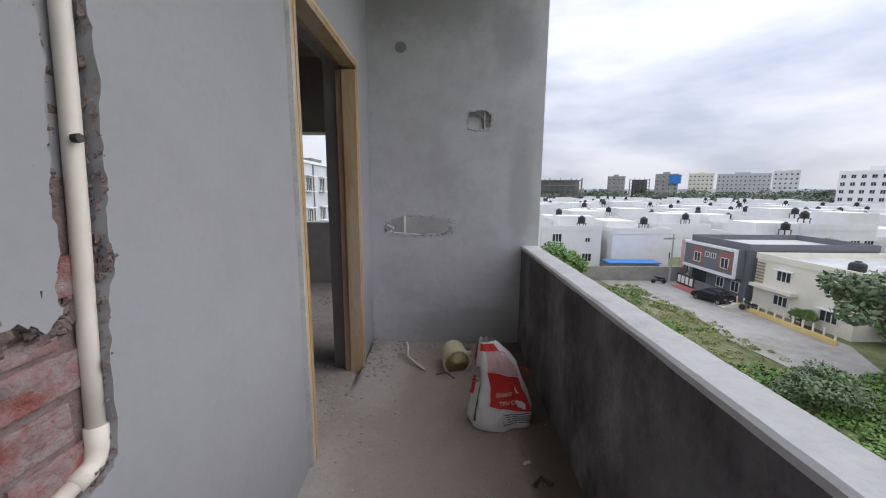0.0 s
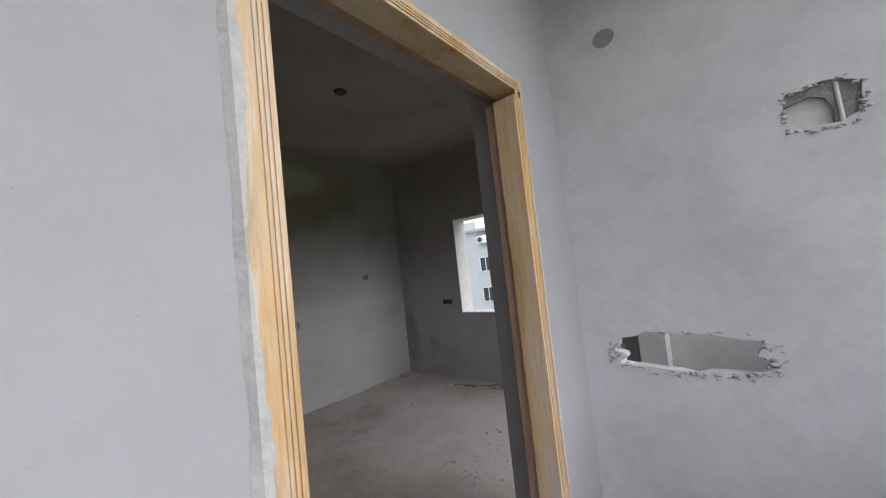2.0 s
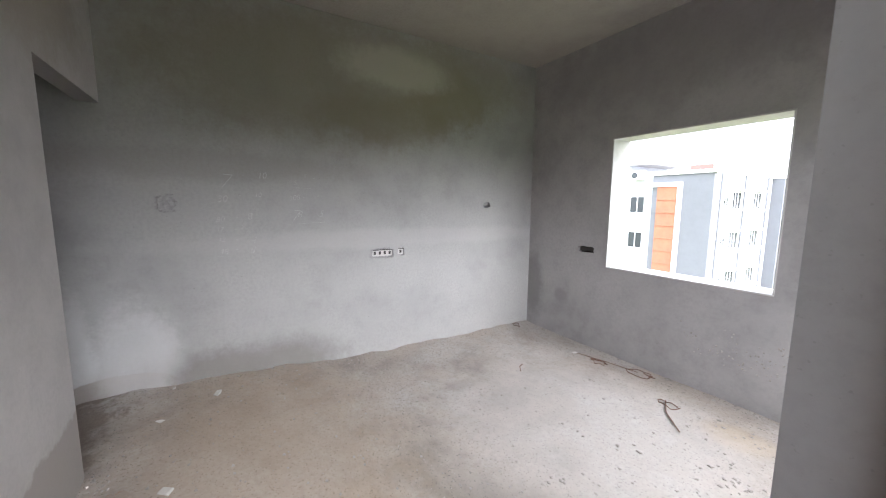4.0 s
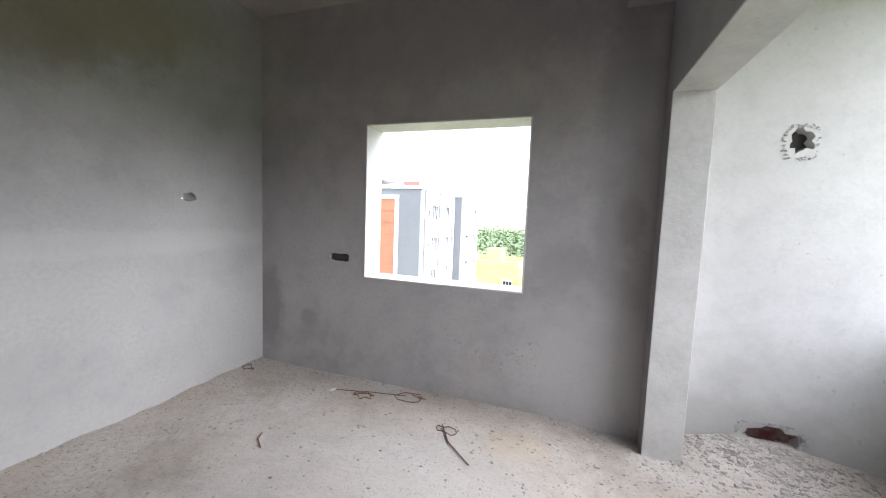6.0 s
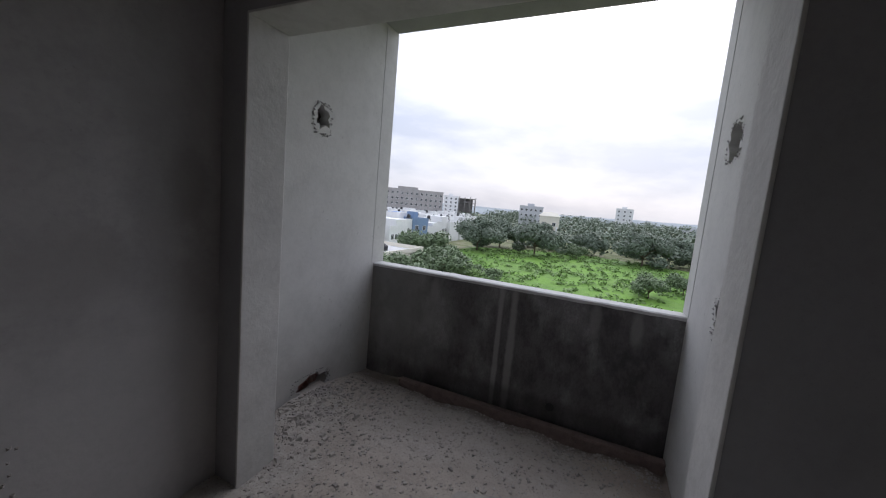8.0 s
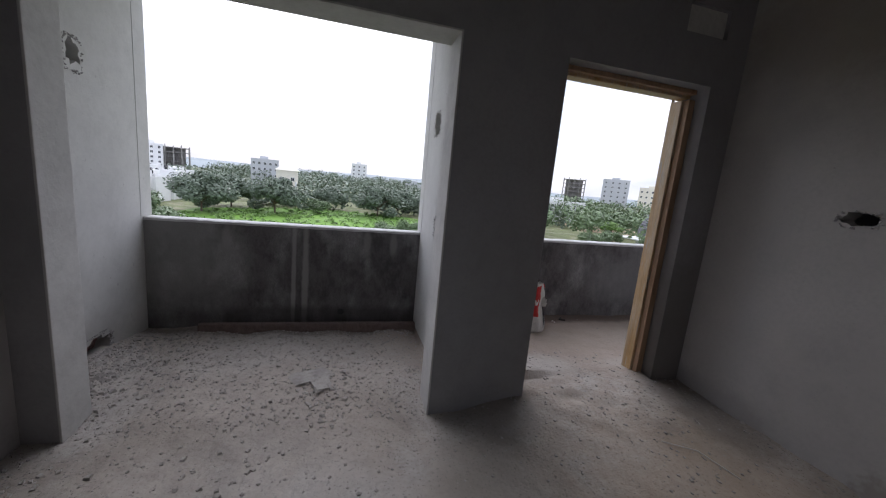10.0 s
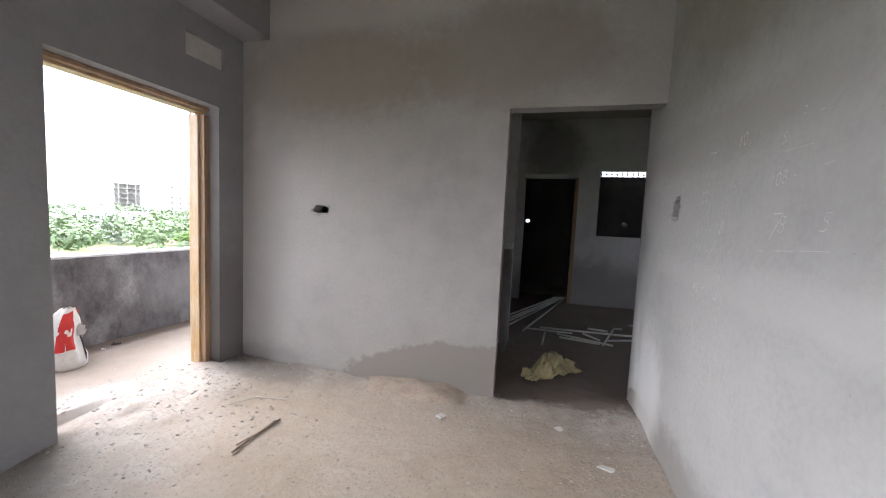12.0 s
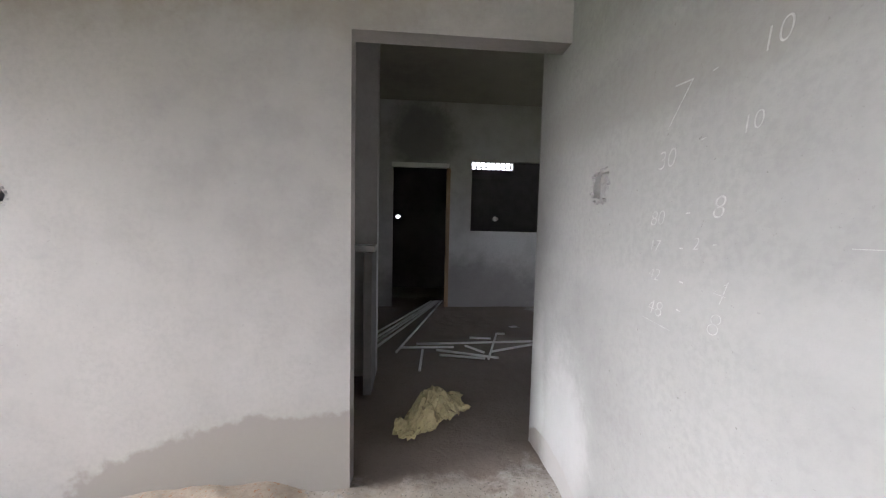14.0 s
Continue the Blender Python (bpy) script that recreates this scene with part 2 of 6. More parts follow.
M_floor = mat("dusty_screed", (0.36, 0.318, 0.278), var=0.24, big=1.5, fine=38, bump=0.55, bump_dist=0.02, rough=0.95, second=(0.475, 0.45, 0.42),
              mix_at=(0.44, 0.58), spots=(70.0, 0.60, (0.19, 0.172, 0.155)), stains_and_shade=(
    # Second entry: one darker brown tone across the hall floor.
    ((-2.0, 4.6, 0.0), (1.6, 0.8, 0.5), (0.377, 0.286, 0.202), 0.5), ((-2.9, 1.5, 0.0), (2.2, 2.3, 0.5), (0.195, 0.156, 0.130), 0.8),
    ((-1.0, 7.34, 0.0), (0.22, 0.16, 0.3), (0.468, 0.370, 0.247), 0.5), ((0.7, 3.6, 0.0), (0.85, 2.4, 0.5), (0.31, 0.245, 0.20), 0.7), ((0.14, 4.95, 0.0), (0.20, 0.45, 0.5), (0.47, 0.44, 0.41), 0.6), ((0.05, 3.6, 0.0), (0.14, 0.6, 0.5), (0.44, 0.41, 0.38), 0.6),
    # First entry paints the shade along the walkway parapet's foot.
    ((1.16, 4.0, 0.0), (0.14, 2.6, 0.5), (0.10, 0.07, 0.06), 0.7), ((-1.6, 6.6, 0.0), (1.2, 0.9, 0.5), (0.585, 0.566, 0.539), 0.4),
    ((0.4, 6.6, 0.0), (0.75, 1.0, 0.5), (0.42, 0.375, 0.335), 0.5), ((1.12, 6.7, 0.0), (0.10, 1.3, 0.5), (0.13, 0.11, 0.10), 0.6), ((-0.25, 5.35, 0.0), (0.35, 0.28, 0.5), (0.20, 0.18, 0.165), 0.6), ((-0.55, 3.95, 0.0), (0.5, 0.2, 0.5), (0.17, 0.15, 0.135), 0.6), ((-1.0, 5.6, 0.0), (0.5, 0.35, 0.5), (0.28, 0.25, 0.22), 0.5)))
M_rubble = mat("mortar_rubble", (0.36, 0.335, 0.31), var=0.25, big=7.0, bump=0.4)
M_lip = mat("broken_plaster", (0.37, 0.36, 0.355), var=0.25, big=30.0, bump=0.5)
M_smear = mat("mortar_smear", (0.40, 0.388, 0.368), var=0.16, big=14.0, fine=70, bump=0.5)
M_arch = mat("hacked_mortar", (0.22, 0.21, 0.21), var=0.3, big=30.0, bump=0.9, bump_dist=0.02)
M_sand = mat("red_sand", (0.40, 0.335, 0.275), var=0.2, big=9.0, bump=0.6, spots=(60, 0.6, (0.4, 0.2, 0.12)))
M_brick = mat("red_brick", (0.21, 0.066, 0.052), var=0.4, big=9.0, bump=1.0, bump_dist=0.03, rand=0.35, second=(0.33, 0.275, 0.262), mix_at=(0.42, 0.54))
M_mortar = mat("grey_mortar", (0.185, 0.138, 0.125), var=0.25, big=20.0, bump=0.9, bump_dist=0.02)
M_wood = mat("teak_frame", (0.47, 0.30, 0.135), var=0.25, big=2.5, fine=30, bump=0.15, rough=0.5, stretch=(6.0, 6.0, 0.6),
             second=(0.60, 0.52, 0.40), mix_at=(0.36, 0.60), spots=(5.0, 0.60, (0.50, 0.44, 0.36)))
M_wood_in = mat("teak_edge", (0.37, 0.245, 0.155), var=0.25, big=2.5, fine=30, bump=0.15, rough=0.5, stretch=(6.0, 6.0, 0.6))
M_pvc = mat("cream_pvc", (0.72, 0.66, 0.57), var=0.06, big=4.0, bump=0.03, rough=0.4, spots=(14.0, 0.7, (0.5, 0.44, 0.38)))
M_conduit = mat("white_conduit", (0.74, 0.72, 0.68), var=0.06, big=5.0, bump=0.02, rough=0.4)
M_conduit_old = mat("dusty_conduit", (0.58, 0.56, 0.53), var=0.15, big=5.0, bump=0.05, rough=0.6)
M_darkmetal = mat("dark_metal", (0.06, 0.055, 0.05), var=0.3, big=20, rough=0.6, bump=0.1)
M_rust = mat("rusty_wire", (0.16, 0.085, 0.06), var=0.35, big=30, rough=0.85, bump=0.3)
M_twig = mat("dry_wood", (0.25, 0.19, 0.14), var=0.3, big=20, rough=0.9, bump=0.3)
M_sack = mat("white_woven_sack", (0.68, 0.66, 0.63), var=0.12, big=7.0, fine=160, bump=0.35, rough=0.55, place="Object", spots=(9.0, 0.66, (0.42, 0.37, 0.33)))
M_red = mat("red_print", (0.55, 0.035, 0.03), var=0.15, big=8.0, fine=160, bump=0.3, rough=0.5, place="Object")
M_pink = mat("faded_red_inside", (0.58, 0.36, 0.34), var=0.15, big=8.0, fine=160, bump=0.3, rough=0.6, place="Object")
M_ink = mat("dark_print", (0.06, 0.06, 0.07), var=0.2, big=10, bump=0.0, place="Object")
M_yellowsack = mat("yellow_woven_sack", (0.50, 0.43, 0.24), var=0.25, big=9.0, fine=200, bump=0.5, rough=0.6, place="Object", spots=(14, 0.6, (0.3, 0.24, 0.14)))
M_tub = mat("pale_yellow_plastic", (0.68, 0.62, 0.40), var=0.12, big=7.0, bump=0.1, rough=0.45, place="Object", spots=(16, 0.62, (0.5, 0.46, 0.38)))
M_ochre = mat("ochre_fill", (0.56, 0.47, 0.24), var=0.2, big=9.0, bump=0.3, place="Object")
M_chalk = mat("white_chalk", (0.51, 0.505, 0.495), var=0.22, big=45, bump=0.2)
M_paper = mat("scrap_paper", (0.7, 0.68, 0.66), var=0.1, big=20, bump=0.1)
M_plate = mat("white_plate", (0.60, 0.59, 0.56), var=0.1, big=9, bump=0.15)
# outdoors
M_white = mat("white_render", (0.80, 0.80, 0.79), var=0.06, big=0.25, fine=4.0, bump=0.05, rand=0.12)
M_roof = mat("roof_screed", (0.50, 0.50, 0.49), var=0.2, big=0.3, fine=3.0, bump=0.1)
M_grey = mat("grey_render", (0.17, 0.175, 0.19), var=0.06, big=0.3, fine=4.0, bump=0.05)
M_lightgrey = mat("pale_grey_render", (0.52, 0.53, 0.55), var=0.06, big=0.3, fine=4.0, bump=0.05)
M_cream = mat("cream_render", (0.78, 0.735, 0.63), var=0.06, big=0.3, fine=4.0, bump=0.05)
M_terra = mat("terracotta_cladding", (0.36, 0.155, 0.095), var=0.12, big=0.6, fine=6.0, bump=0.1)
M_yellow = mat("yellow_render", (0.68, 0.50, 0.20), var=0.08, big=0.3, fine=4.0, bump=0.05)
M_blue = mat("blue_render", (0.22, 0.31, 0.46), var=0.08, big=0.3, fine=4.0, bump=0.05)
M_tarp = mat("blue_tarpaulin", (0.05, 0.22, 0.60), var=0.2, big=0.8, fine=6.0, bump=0.2, rough=0.5)
M_pink_render = mat("pink_render", (0.55, 0.40, 0.36), var=0.06, big=0.3, fine=4.0, bump=0.05)
M_stripe = mat("red_stripe_tile", (0.48, 0.12, 0.10), var=0.1, big=0.5, fine=4.0, bump=0.05)
# Lightened for the far blocks: some distance haze is in the colour.
M_raw = mat("raw_concrete", (0.36, 0.345, 0.33), var=0.15, big=0.2, fine=3.0, bump=0.1)
M_wallstone = mat("compound_wall_cement", (0.30, 0.285, 0.26), var=0.2, big=0.4, fine=5.0, bump=0.2)
M_pane = mat("window_dark", (0.05, 0.055, 0.06), var=0.3, big=0.5, rough=0.15, bump=0.0)
M_tank = mat("black_tank", (0.03, 0.03, 0.032), var=0.2, big=1.0, rough=0.5, bump=0.0)
M_road = mat("broken_concrete_road", (0.36, 0.345, 0.32), var=0.2, big=0.25, fine=3.0, bump=0.2, second=(0.25, 0.24, 0.18), mix_at=(0.5, 0.66))
M_redpave = mat("red_pavers", (0.38, 0.13, 0.11), var=0.15, big=0.5, fine=6.0, bump=0.1)
M_ground = mat("scrubby_ground", (0.13, 0.15, 0.06), var=0.4, big=0.35, fine=3.0, bump=1.0, bump_dist=0.3, second=(0.27, 0.25, 0.165), mix_at=(0.48, 0.62))
M_field = mat("lush_field", (0.125, 0.245, 0.028), var=0.25, big=0.08, fine=1.1, bump=0.9, bump_dist=0.3, second=(0.085, 0.175, 0.025), mix_at=(0.45, 0.65))
M_brown = mat("brown_plot", (0.33, 0.25, 0.16), var=0.2, big=0.05, fine=1.0, bump=0.2)
# This green and the next are paled and greyed to paint in haze.
M_leaf = mat("leaves_green", (0.125, 0.175, 0.085), var=0.45, big=0.8, fine=6.0, bump=0.0, rough=0.6)
M_leaf2 = mat("leaves_hazed", (0.135, 0.17, 0.12), var=0.45, big=0.8, fine=6.0, bump=0.0, rough=0.6)
M_leaf3 = mat("leaves_bright", (0.135, 0.225, 0.055), var=0.4, big=0.8, fine=6.0, bump=0.0, rough=0.6)
M_straw = mat("yellowed_grass", (0.27, 0.27, 0.10), var=0.4, big=0.8, fine=6.0, bump=0.0, rough=0.7)
M_wood_far = mat("far_woodland", (0.13, 0.17, 0.12), var=0.4, big=0.05, fine=0.8, bump=0.0)
M_bark = mat("bark", (0.16, 0.12, 0.09), var=0.3, big=3.0, bump=0.5)
# Blue-grey base colour carries the haze; no volume is used.
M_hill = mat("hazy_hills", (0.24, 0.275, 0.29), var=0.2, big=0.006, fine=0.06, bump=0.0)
M_car = mat("black_car_paint", (0.015, 0.015, 0.018), var=0.1, big=1.0, bump=0.0, rough=0.2)
M_gold = mat("gold_paint", (0.65, 0.42, 0.08), var=0.15, big=0.5, bump=0.0, rough=0.4)
M_stripeddome = mat("grey_dome_paint", (0.11, 0.11, 0.12), var=0.15, big=0.5, bump=0.0)


# ---- mesh helpers ----
def to_object(name, bm, material, parent=None, label="", smooth=False):
    me = bpy.data.meshes.new(name)
    bm.to_mesh(me)
    bm.free()
    for m in (material if isinstance(material, (list, tuple)) else [material]):
        me.materials.append(m)
    if smooth:
        me.shade_smooth()
    ob = new(name, me)
    if parent is not None:
        ob.parent = parent
    if label:
        ob["label"] = label
    return ob


def part(name, bm, material, parent, label="", smooth=False):
    return to_object(name, bm, material, parent, label, smooth)


def thing(name, label, category, at=(0, 0, 0), rz=0, group="", kind=""):
    ob = new(name)
    ob.matrix_world = pose(*at, 0, 0, rz)
    return tagged(ob, label, category, group, kind)


def cuboid(bm, a, b, index=0):
    lo, hi = [min(p, q) for p, q in zip(a, b)], [max(p, q) for p, q in zip(a, b)]
    v = [bm.verts.new((hi[0] if i & 1 else lo[0], hi[1] if i & 2 else lo[1], hi[2] if i & 4 else lo[2])) for i in range(8)]
    for f in ((0, 2, 3, 1), (4, 5, 7, 6), (0, 1, 5, 4), (2, 6, 7, 3), (0, 4, 6, 2), (1, 3, 7, 5)):
        bm.faces.new([v[i] for i in f]).material_index = index


def box(a, b, bevel=0.0):
    bm = bmesh.new()
    cuboid(bm, a, b)
    if bevel:
        bmesh.ops.bevel(bm, geom=bm.edges[:], offset=bevel, segments=2, affect="EDGES", profile=0.6)
    return bm


def tube(points, radius, sides=8, taper=None):
    bm = bmesh.new()
    pts = [Vector(p) for p in points]
    rings = []
    for i, p in enumerate(pts):
        d = (pts[min(i + 1, len(pts) - 1)] - pts[max(i - 1, 0)]).normalized()
        a = d.orthogonal().normalized()
        if rings:
            a = (last - d * last.dot(d)).normalized()
        last = a
        c = d.cross(a)
        r = radius if taper is None else radius + (taper - radius) * i / (len(pts) - 1)
        rings.append([bm.verts.new(p + r * (math.cos(t) * a + math.sin(t) * c)) for t in (2 * math.pi * k / sides for k in range(sides))])
    for q, s in zip(rings, rings[1:]):
        for k in range(sides):
            bm.faces.new((q[k], q[(k + 1) % sides], s[(k + 1) % sides], s[k]))
    bm.faces.new(rings[0][::-1])
    bm.faces.new(rings[-1])
    return bm


def lathe(profile, sides=20, wob=0.0):
    bm = bmesh.new()
    rings = [[bm.verts.new((r * math.cos(2 * math.pi * k / sides), r * math.sin(2 * math.pi * k / sides), z)) for k in range(sides)] for r, z in profile]
    for q, s in zip(rings, rings[1:]):
        for k in range(sides):
            bm.faces.new((q[k], q[(k + 1) % sides], s[(k + 1) % sides], s[k]))
    bm.faces.new(rings[0][::-1])
    bm.faces.new(rings[-1])
    return bm


def flat_mesh(name, loops, thick, m):
    """A filled outline with holes, given thickness, laid by the matrix m."""
    cu = bpy.data.curves.new(name, "CURVE")
    cu.dimensions, cu.fill_mode, cu.extrude = "2D", "BOTH", thick / 2
    for loop in loops:
        sp = cu.splines.new("POLY")
        sp.points.add(len(loop) - 1)
        for q, (u, v) in zip(sp.points, loop):
            q.co = (u, v, 0, 1)
        sp.use_cyclic_u = True
    ob = bpy.data.objects.new(name, cu)
    me = bpy.data.meshes.new_from_object(ob)
    bpy.data.objects.remove(ob)
    bpy.data.curves.remove(cu)
    me.transform(m)
    me.name = name
    return me


def facing_x(x):  # u = y, v = z, thickness along x
    return Matrix(((0, 0, 1, x), (1, 0, 0, 0), (0, 1, 0, 0), (0, 0, 0, 1)))


def facing_y(y):  # u = x, v = z, thickness along y
    return Matrix(((1, 0, 0, 0), (0, 0, -1, y), (0, 1, 0, 0), (0, 0, 0, 1)))


def rect(u0, v0, u1, v1):
    return [(u0, v0), (u1, v0), (u1, v1), (u0, v1)]


def ragged(cu, cv, ru, rv, seed, n=18, jag=0.22, square=2.0):
    r = random.Random(seed)
    out = []
    for k in range(n):
        t = 2 * math.pi * k / n
        c, s = math.cos(t), math.sin(t)
        f = (abs(c) ** square + abs(s) ** square) ** (-1 / square) * (1 + jag * (r.random() - 0.5) * 2)
        out.append((cu + ru * c * f, cv + rv * s * f))
    return out


def wall(name, loops, thick, m, material, label=""):
    me = flat_mesh(name, loops, thick, m)
    me.materials.append(material)
    ob = new(name, me)
    return tagged(ob, label, "wall", kind="structure")


def text_mesh(name, body, size, m, material, depth=0.001, thin=0.0):
    cu = bpy.data.curves.new(name, "FONT")
    cu.body, cu.size, cu.extrude, cu.offset = body, size, depth, thin
    ob = bpy.data.objects.new(name, cu)
    me = bpy.data.meshes.new_from_object(ob)
    bpy.data.objects.remove(ob)
    me.transform(m)
    me.materials.append(material)
    return new(name, me)


# ---- the plan ----
XW, XE, YS, YN, YB = -3.50, -0.22, 3.775, 7.81, 7.91
END0, END1, PXI, PXO, PZ, H = 5.465, 5.595, 1.225, 1.36, 0.852, 3.10
DY0, DY1, DZ = 4.022, 5.092, 2.145
OY0, OY1, OZ = 5.745, 7.652, 2.172
WX0, WX1, WZ0, WZ1, WT = -2.395, -1.045, 0.825, 2.115, 0.23
SX, SZ, ST = -2.505, 2.13, 0.115
WEND, HALL_S, HALL_W, BATH_S = 3.40, -0.10, -6.0, -1.8
GROUND = -11.0
BED = -0.30


def ramp(v, a, b):
    t = max(0.0, min(1.0, (v - a) / (b - a)))
    return t * t * (3 - 2 * t)


def floor_height(x, y):
    h = 0.010 * noise.noise((x * 2.1, y * 2.1, 0.3)) + 0.006 * noise.noise((x * 9, y * 9, 1.7)) + 0.004 * noise.noise((x * 25, y * 25, 4.0))
    if y > 3.4 and x < 1.3:
        inside = 1.0 if x < 0 or y > END1 else 0.0
        h -= inside * (0.07 * ramp(y, 4.3, 5.6) + 0.065 * ramp(x, -0.9, -0.2) * ramp(y, 5.1, 5.7))
        on = ramp(x, XE - 0.55, XE + 0.35) * ramp(y, END1 - 0.35, END1 + 0.25) * (1.0 if x < 0 or y > END1 else 0.0)   # rubble lying over the balcony
        h += on * (0.035 + 0.03 * noise.noise((x * 3, y * 3, 5)) + 0.012 * noise.noise((x * 12, y * 12, 5)))
        h += on * 0.10 * math.exp(-((x - 0.5) / 0.5) ** 2 - ((y - YB) / 0.22) ** 2)
        h += 0.05 * math.exp(-((x + 0.1) / 0.35) ** 2 - ((y - 4.1) / 0.3) ** 2)
        h += 0.055 * math.exp(-((x + 1.9) / 0.35) ** 2 - ((y - 3.95) / 0.16) ** 2)
        h += 0.03 * math.exp(-((y - YS) / 0.12) ** 2) * (0.6 + noise.noise((x * 4, 0, 9))) * (x < XE)
        h += 0.03 * math.exp(-((x - XW) / 0.10) ** 2) * (0.5 + noise.noise((0, y * 4, 2)))
        h += 0.03 * math.exp(-((x + 0.2) / 0.3) ** 2 - ((y - 5.3) / 0.3) ** 2)
        h += 0.045 * math.exp(-((x + 0.55) / 0.30) ** 2 - ((y - 4.30) / 0.22) ** 2) * (0.8 + 0.6 * noise.noise((x * 6, y * 6, 3)))
        h += 0.035 * math.exp(-((x + 0.35) / 0.35) ** 2 - ((y - 4.75) / 0.25) ** 2) * (0.6 + 0.9 * noise.noise((x * 8, y * 8, 6)))
        if x > 0 and y < END0:
            h += 0.03 * math.exp(-((y - END0) / 0.12) ** 2) + 0.03 * math.exp(-((x - 0.05) / 0.12) ** 2 - ((y - 5.2) / 0.35) ** 2)
    return h


def build_floor():
    bm = bmesh.new()
    nx, ny = 260, 340
    x0, x1, y0, y1 = HALL_W, PXI + 0.05, BATH_S, YB + 0.05
    grid = [[bm.verts.new((x, y, floor_height(x, y))) for x in (x0 + (x1 - x0) * i / nx for i in range(nx + 1))] for y in (y0 + (y1 - y0) * j / ny for j in range(ny + 1))]
    for a, b in zip(grid, grid[1:]):
        for i in range(nx):
            bm.faces.new((a[i], a[i + 1], b[i + 1], b[i]))
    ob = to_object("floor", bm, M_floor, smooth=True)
    tagged(ob, "bare dusty cement floor strewn with mortar crumbs", "floor", kind="structure")
    slab = to_object("floor_slab", box((HALL_W - 0.2, BATH_S - 0.2, -0.45), (PXO, YB + 0.2, -0.26)), M_raw)
    tagged(slab, "raw concrete floor slab edge", "floor", kind="structure")


build_floor()
ceil = to_object("ceiling", box((HALL_W - 0.2, BATH_S - 0.2, H), (XE + 0.1, YN + 0.2, H + 0.15)), M_ceiling)
tagged(ceil, "bare concrete ceiling slab, unpainted", "ceiling", kind="structure")
ceil_b = to_object("ceiling_balcony", box((XE + 0.1, BATH_S - 0.2, H), (PXO, YB + 0.2, H + 0.15)), M_ceiling)
tagged(ceil_b, "bare concrete slab over the balcony", "ceiling", kind="structure")
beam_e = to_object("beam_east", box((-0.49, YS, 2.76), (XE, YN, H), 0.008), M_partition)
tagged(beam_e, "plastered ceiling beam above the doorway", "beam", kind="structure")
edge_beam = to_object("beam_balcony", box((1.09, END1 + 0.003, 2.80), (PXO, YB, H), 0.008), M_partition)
tagged(edge_beam, "plastered edge beam over the balcony opening", "beam", kind="structure")

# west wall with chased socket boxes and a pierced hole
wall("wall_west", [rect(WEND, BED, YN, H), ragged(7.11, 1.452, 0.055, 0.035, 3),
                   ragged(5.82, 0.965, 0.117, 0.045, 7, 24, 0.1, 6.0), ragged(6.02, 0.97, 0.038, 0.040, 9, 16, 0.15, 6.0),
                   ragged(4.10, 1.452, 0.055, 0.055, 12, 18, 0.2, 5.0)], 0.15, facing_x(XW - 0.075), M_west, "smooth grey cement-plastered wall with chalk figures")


def recess_back(name, a, b, material, label):
    ob = to_object(name, box(a, b), material)
    return tagged(ob, label, "recess", kind="structure")


recess_back("socket_recess", (XW - 0.06, 5.67, 0.90), (XW - 0.03, 5.96, 1.03), M_lip, "rough mortar in a chased socket recess")
recess_back("socket_recess", (XW - 0.06, 5.97, 0.91), (XW - 0.03, 6.08, 1.03), M_lip, "rough mortar in a chased socket recess")
recess_back("socket_recess", (XW - 0.06, 4.01, 1.37), (XW - 0.03, 4.19, 1.53), M_lip, "rough mortar in a chased socket recess")

def socket_box(y0, y1, z0, z1, bars):
    b = thing("socket_box", "dusty metal socket box let into the plaster", "socket box", (XW, (y0 + y1) / 2, z0))
    w, h = (y1 - y0) / 2, z1 - z0
    part("tray", box((-0.030, -w, 0.0), (-0.022, w, h), 0.002), M_plate, b)
    for k in range(bars):
        y = -w + 2 * w * (k + 0.5) / bars
        # Dark tabs drawn in place of the shaded knockouts.
        part("knockout", box((-0.022, y - 0.010, h * 0.25), (-0.018, y + 0.012, h * 0.72), 0.001), M_darkmetal, b, "dark tab standing for a shaded knockout hole")
    part("rim", box((-0.022, -w, h - 0.006), (-0.004, w, h), 0.001), M_darkmetal, b)


socket_box(5.715, 5.925, 0.932, 0.998, 4)
socket_box(5.99, 6.05, 0.938, 1.002, 1)

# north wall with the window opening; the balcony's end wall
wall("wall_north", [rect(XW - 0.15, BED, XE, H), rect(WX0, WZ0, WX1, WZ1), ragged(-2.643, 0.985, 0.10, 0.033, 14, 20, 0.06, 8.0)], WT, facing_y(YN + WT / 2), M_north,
     "grey cement-plastered wall round an unglazed window opening")
recess_back("socket_recess", (-2.75, YN + 0.035, 0.94), (-2.53, YN + 0.06, 1.03), M_darkmetal, "metal switch box let into the wall")
wall("wall_balcony_north", [rect(XE, BED, PXO, H), ragged(0.535, 1.91, 0.062, 0.07, 21, 20, 0.3), ragged(0.55, 0.03, 0.15, 0.08, 23, 22, 0.25)], 0.13,
     facing_y(YB + 0.065), M_balcony, "pale plastered balcony wall with two knocked-out holes")
# Dark backing paints the unlit depth of the upper hole.
recess_back("hole_back", (0.44, YB + 0.08, 1.80), (0.70, YB + 0.125, 2.05), M_darkmetal, "near-black sheet standing for the shade in a knocked-out hole")
recess_back("hole_back", (0.30, YB + 0.09, -0.12), (0.76, YB + 0.125, 0.20), M_brick, "broken brick inside a knocked-out hole")


